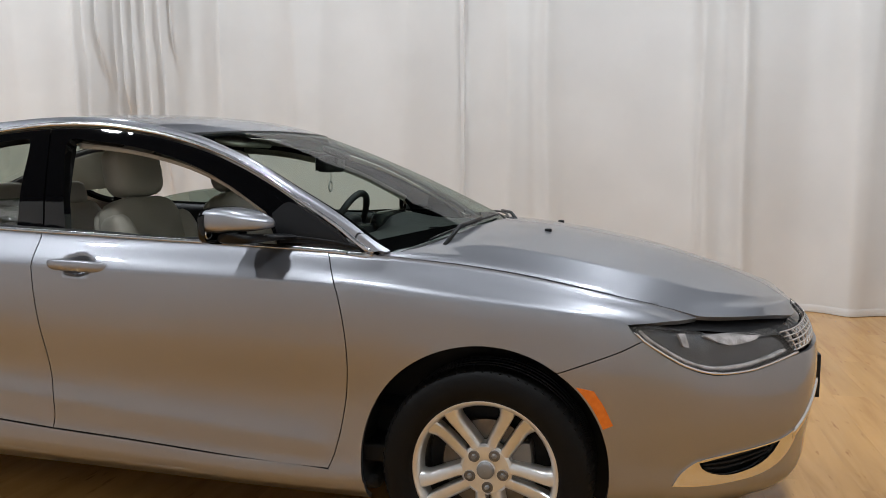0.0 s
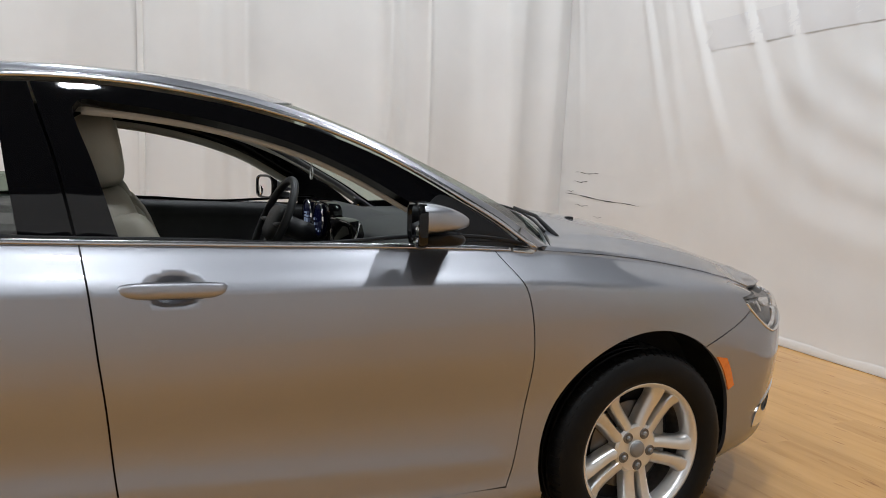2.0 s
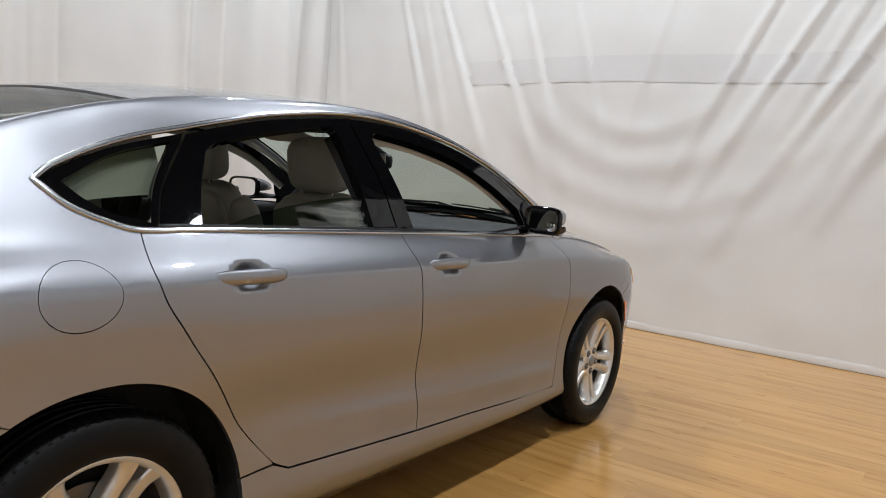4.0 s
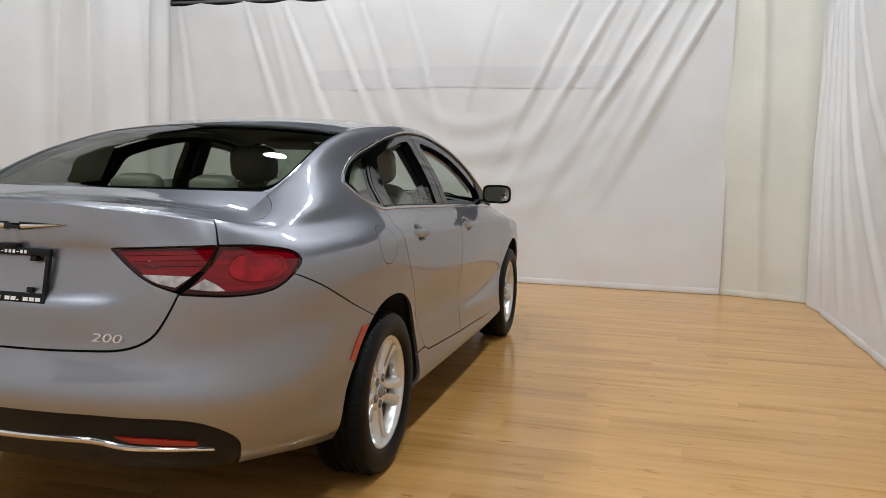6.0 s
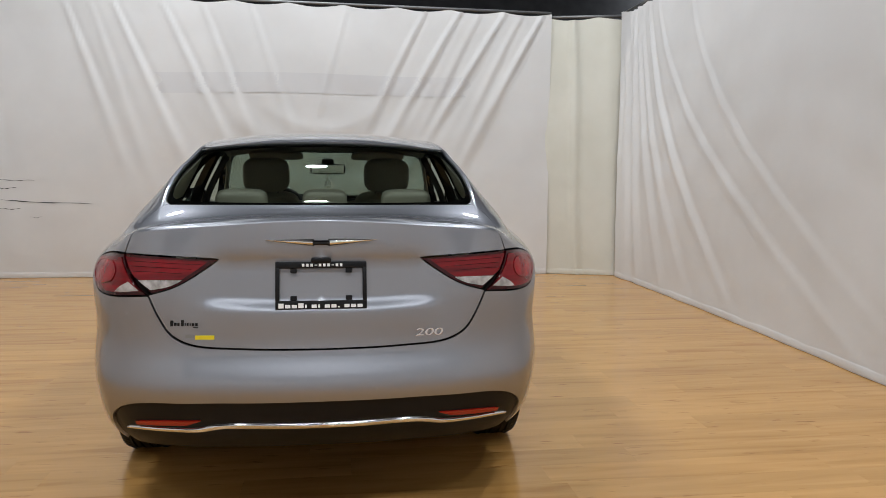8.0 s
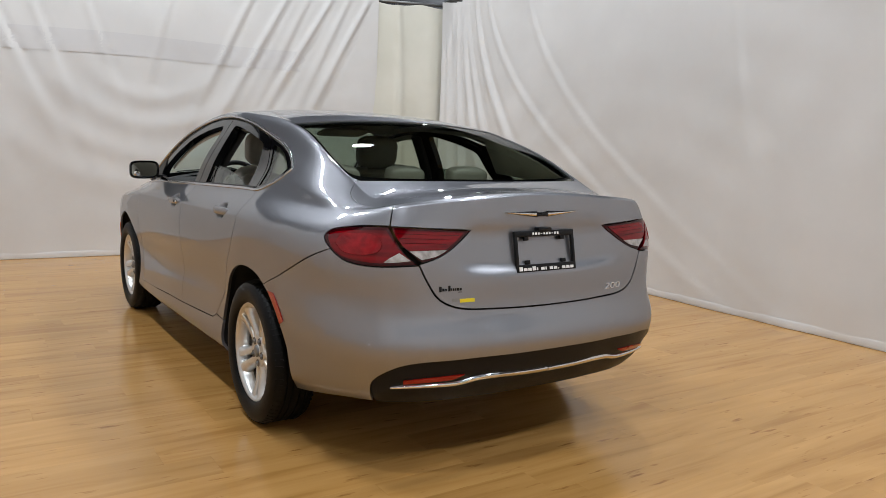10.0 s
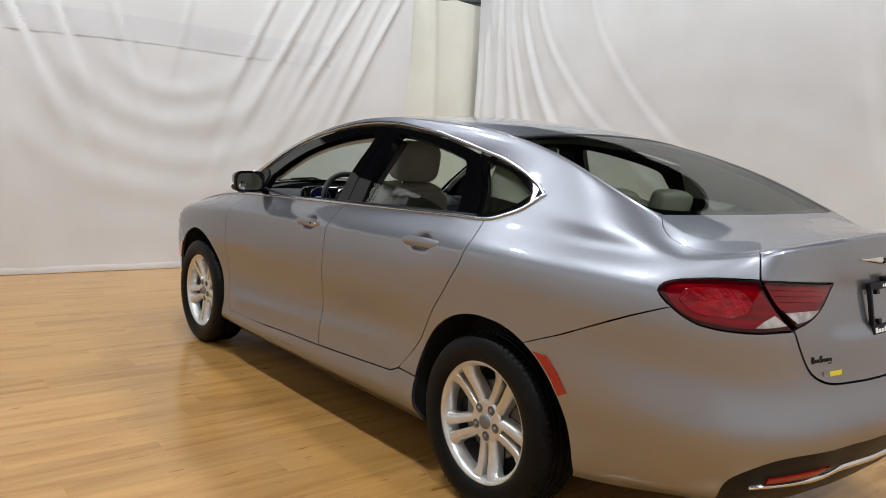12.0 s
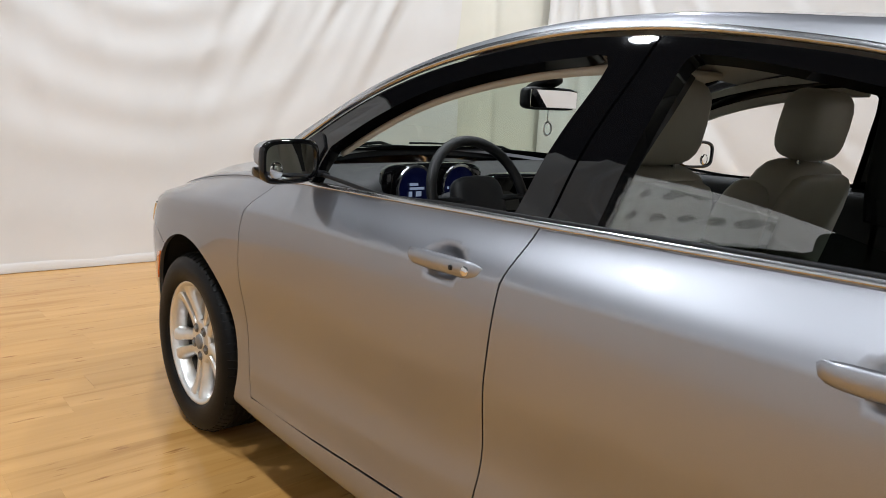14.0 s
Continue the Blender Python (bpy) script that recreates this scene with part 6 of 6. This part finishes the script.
dash = part("dashboard", bm, M_DASH, car, "charcoal dashboard", smooth=True)
bm = bmesh.new()
pad(bm, (0.655, 0.365, 0.985), (0.07, 0.40, 0.165), power=0.4)
cluster = part("instrument_panel", bm, M_GLOSSBLACK, dash, "black gauge cluster", smooth=True)
for y, r in ((0.465, 0.066), (0.285, 0.066)):
    bm = bmesh.new()
    lathe(bm, [(0.001, 0.0), (r, 0.0)], 28)
    bmesh.ops.transform(bm, matrix=Matrix.Translation((0.612, y, 0.992)) @ Matrix.Rotation(radians(90), 4, "Z"), verts=bm.verts)
    part("gauge", bm, M_BLUEGLOW, cluster, "blue-lit round gauge")
    bm = bmesh.new()
    lathe(bm, [(r, 0.004), (r + 0.007, 0.006), (r + 0.009, 0.0)], 28)
    bmesh.ops.transform(bm, matrix=Matrix.Translation((0.612, y, 0.992)) @ Matrix.Rotation(radians(90), 4, "Z"), verts=bm.verts)
    part("gauge_ring", bm, M_CHROME, cluster)
for k, (y, z, a, b) in enumerate(((0.475, 1.005, 0.016, 0.004), (0.462, 0.992, 0.028, 0.004), (0.455, 0.975, 0.010, 0.008), (0.487, 0.975, 0.006, 0.008), (0.30, 0.95, 0.004, 0.004), (0.325, 0.97, 0.004, 0.004), (0.335, 0.99, 0.003, 0.004), (0.27, 0.945, 0.004, 0.003))):
    bm = bmesh.new()
    box(bm, (0.606, y - a, z - b), (0.609, y + a, z + b))
    part("readout_bar", bm, M_WHITEGLOW, cluster, "lit readout bar")
bm = bmesh.new()
pad(bm, (0.648, 0.0, 0.955), (0.05, 0.30, 0.14), Matrix.Rotation(radians(-12), 4, "Y"), 0.3)
screen = part("centre_screen", bm, M_GLOSSBLACK, dash, "gloss black centre screen", smooth=True)
bm = bmesh.new()
tube(bm, [(0.628, -0.15, 0.895), (0.628, -0.155, 0.96), (0.645, -0.145, 1.015), (0.645, 0.145, 1.015), (0.628, 0.155, 0.96), (0.628, 0.15, 0.895)], 0.004, 6)
part("screen_trim", bm, M_CHROME, screen, "thin chrome screen trim", smooth=True)
bm = bmesh.new()
tube(bm, [(0.632, -0.20, 0.93), (0.632, -0.45, 0.94), (0.66, -0.70, 0.95)], 0.006, 6)
part("dash_trim", bm, M_CHROME, dash, "thin chrome dash line", smooth=True)
bm = bmesh.new()
box(bm, (-0.30, -0.13, 0.36), (0.66, 0.13, 0.66), 0.04)
part("centre_console", bm, M_DASH, car, "charcoal centre console", angle=50)
# steering wheel
WHEEL_AT = Matrix.Translation((0.44, 0.345, 0.978)) @ Matrix.Rotation(radians(-66), 4, "Y")
bm = bmesh.new()
tube(bm, [WHEEL_AT @ Vector((0.186 * math.cos(a), 0.186 * math.sin(a), 0)) for a in [k * math.tau / 40 for k in range(40)]], 0.0165, 10, closed=True)
sw = part("steering_wheel", bm, M_DASH, car, "black leather steering wheel", smooth=True)
bm = bmesh.new()
pad(bm, (0, 0, 0), (0.15, 0.20, 0.06), None, 0.6)
bmesh.ops.transform(bm, matrix=WHEEL_AT @ Matrix.Translation((0, 0, -0.01)), verts=bm.verts)
part("airbag_pad", bm, M_DASH, sw, "black steering pad", smooth=True)
for a in (90, 270, 180):
    bm = bmesh.new()
    c, s = math.cos(radians(a)), math.sin(radians(a))
    tube(bm, [WHEEL_AT @ Vector((0.06 * c, 0.06 * s, -0.005)), WHEEL_AT @ Vector((0.18 * c, 0.18 * s, 0))], [0.024, 0.017], 8, squash=0.5)
    part("spoke", bm, M_DASH, sw, smooth=True)
bm = bmesh.new()
tube(bm, [(0.46, 0.37, 0.975), (0.68, 0.37, 0.89)], 0.045, 12)
part("column_shroud", bm, M_DASH, sw, smooth=True)
# inside mirror with its pendant
bm = bmesh.new()
pad(bm, (0.51, 0.0, 1.288), (0.045, 0.25, 0.075), power=0.4)
rv = part("inside_mirror", bm, M_BLACK, car, "black inside rear-view mirror", smooth=True)
bm = bmesh.new()
box(bm, (0.484, -0.112, 1.259), (0.4865, 0.112, 1.317), 0.001)
part("mirror_glass", bm, M_MIRROR, rv, "reflecting mirror glass")
bm = bmesh.new()
tube(bm, [(0.525, 0, 1.293), (0.535, 0, 1.315), (0.54, 0, 1.335)], [0.014, 0.016, 0.025], 8)
pad(bm, (0.535, 0, 1.334), (0.12, 0.09, 0.030), Matrix.Rotation(radians(22), 4, "Y"), 0.5)
part("mirror_mount", bm, M_BLACK, rv, smooth=True)
bm = bmesh.new()
tube(bm, [(0.505, 0.0, 1.255), (0.507, 0.004, 1.23), (0.505, 0.0, 1.21)], 0.0016, 5)
tube(bm, [(0.505, 0.018 * math.cos(a), 1.190 + 0.022 * math.sin(a)) for a in [k * math.tau / 16 for k in range(16)]], 0.003, 5, closed=True)
part("pendant", bm, M_WHITE, rv, "small white ring pendant", smooth=True)
for y in (-0.34, 0.34):
    bm = bmesh.new()
    pad(bm, (0.25, y, 1.378), (0.17, 0.36, 0.022), Matrix.Rotation(radians(14), 4, "Y"), 0.4)
    part("sun_visor", bm, M_HEADLINER, car, "beige sun visor", smooth=True)
for y in (-0.05,):
    bm = bmesh.new()
    box(bm, (0.98, y - 0.06, 1.026), (1.10, y + 0.06, 1.030))
    part("dash_pass", bm, M_BLACK, dash, "small dark card on the dash")

# ---------------------------------------------------------------- floor boards
PLANK_W, PLANK_L = 0.19, 1.28


def plank_mesh(name, w, length):
    g, t = 0.0001, 0.008
    x0, x1, y0, y1 = g, w - g, g, length - g
    c = 0.0002
    v = [(x0, y0, -t), (x1, y0, -t), (x1, y1, -t), (x0, y1, -t), (x0, y0, -c), (x1, y0, -c), (x1, y1, -c), (x0, y1, -c),
         (x0 + c, y0 + c, 0), (x1 - c, y0 + c, 0), (x1 - c, y1 - c, 0), (x0 + c, y1 - c, 0)]
    f = [(8, 9, 10, 11)]
    for k in range(4):
        j = (k + 1) % 4
        f += [(k, j, 4 + j, 4 + k), (4 + k, 4 + j, 8 + j, 8 + k)]
    me = bpy.data.meshes.new(name)
    me.from_pydata(v, [], f)
    me.materials.append(M_OAK)
    return me, v, f


def lay_floor():
    ground = slab("floor", (WALL_BACK - HALL - 0.2, WALL_RIGHT - HALL - 0.2, -0.2), (WALL_FRONT + HALL + 0.2, WALL_LEFT + HALL + 0.2, -0.006), M_DARK, "honey oak laminate plank floor")
    rng = random.Random(7)
    me, v, f = plank_mesh("plank", PLANK_W, PLANK_L)
    rows = []
    x = WALL_BACK - HALL
    while x < WALL_FRONT + HALL:
        y = WALL_RIGHT - HALL - rng.random() * PLANK_L
        while y < WALL_LEFT + HALL:
            rows.append((x, y))
            y += PLANK_L
        x += PLANK_W

    def nearness(r):
        return abs(r[0] + 0.3) / 1.25 + abs(r[1] + PLANK_L / 2)
    rows.sort(key=nearness)
    for x, y in rows[:296]:
        ob = new("plank", me)
        ob.location = (x, y, 0)
        ob.parent = ground
    vs, fs = [], []
    for x, y in rows[296:]:
        o = len(vs)
        vs += [(min(a + x, WALL_FRONT + HALL), max(WALL_RIGHT - HALL, min(b + y, WALL_LEFT + HALL)), c) for a, b, c in v]
        fs += [tuple(k + o for k in q) for q in f]
    rest = mesh_object("planks", vs, fs, M_OAK, ground, smooth=False)
    tagged(rest, kind="stuff")


lay_floor()
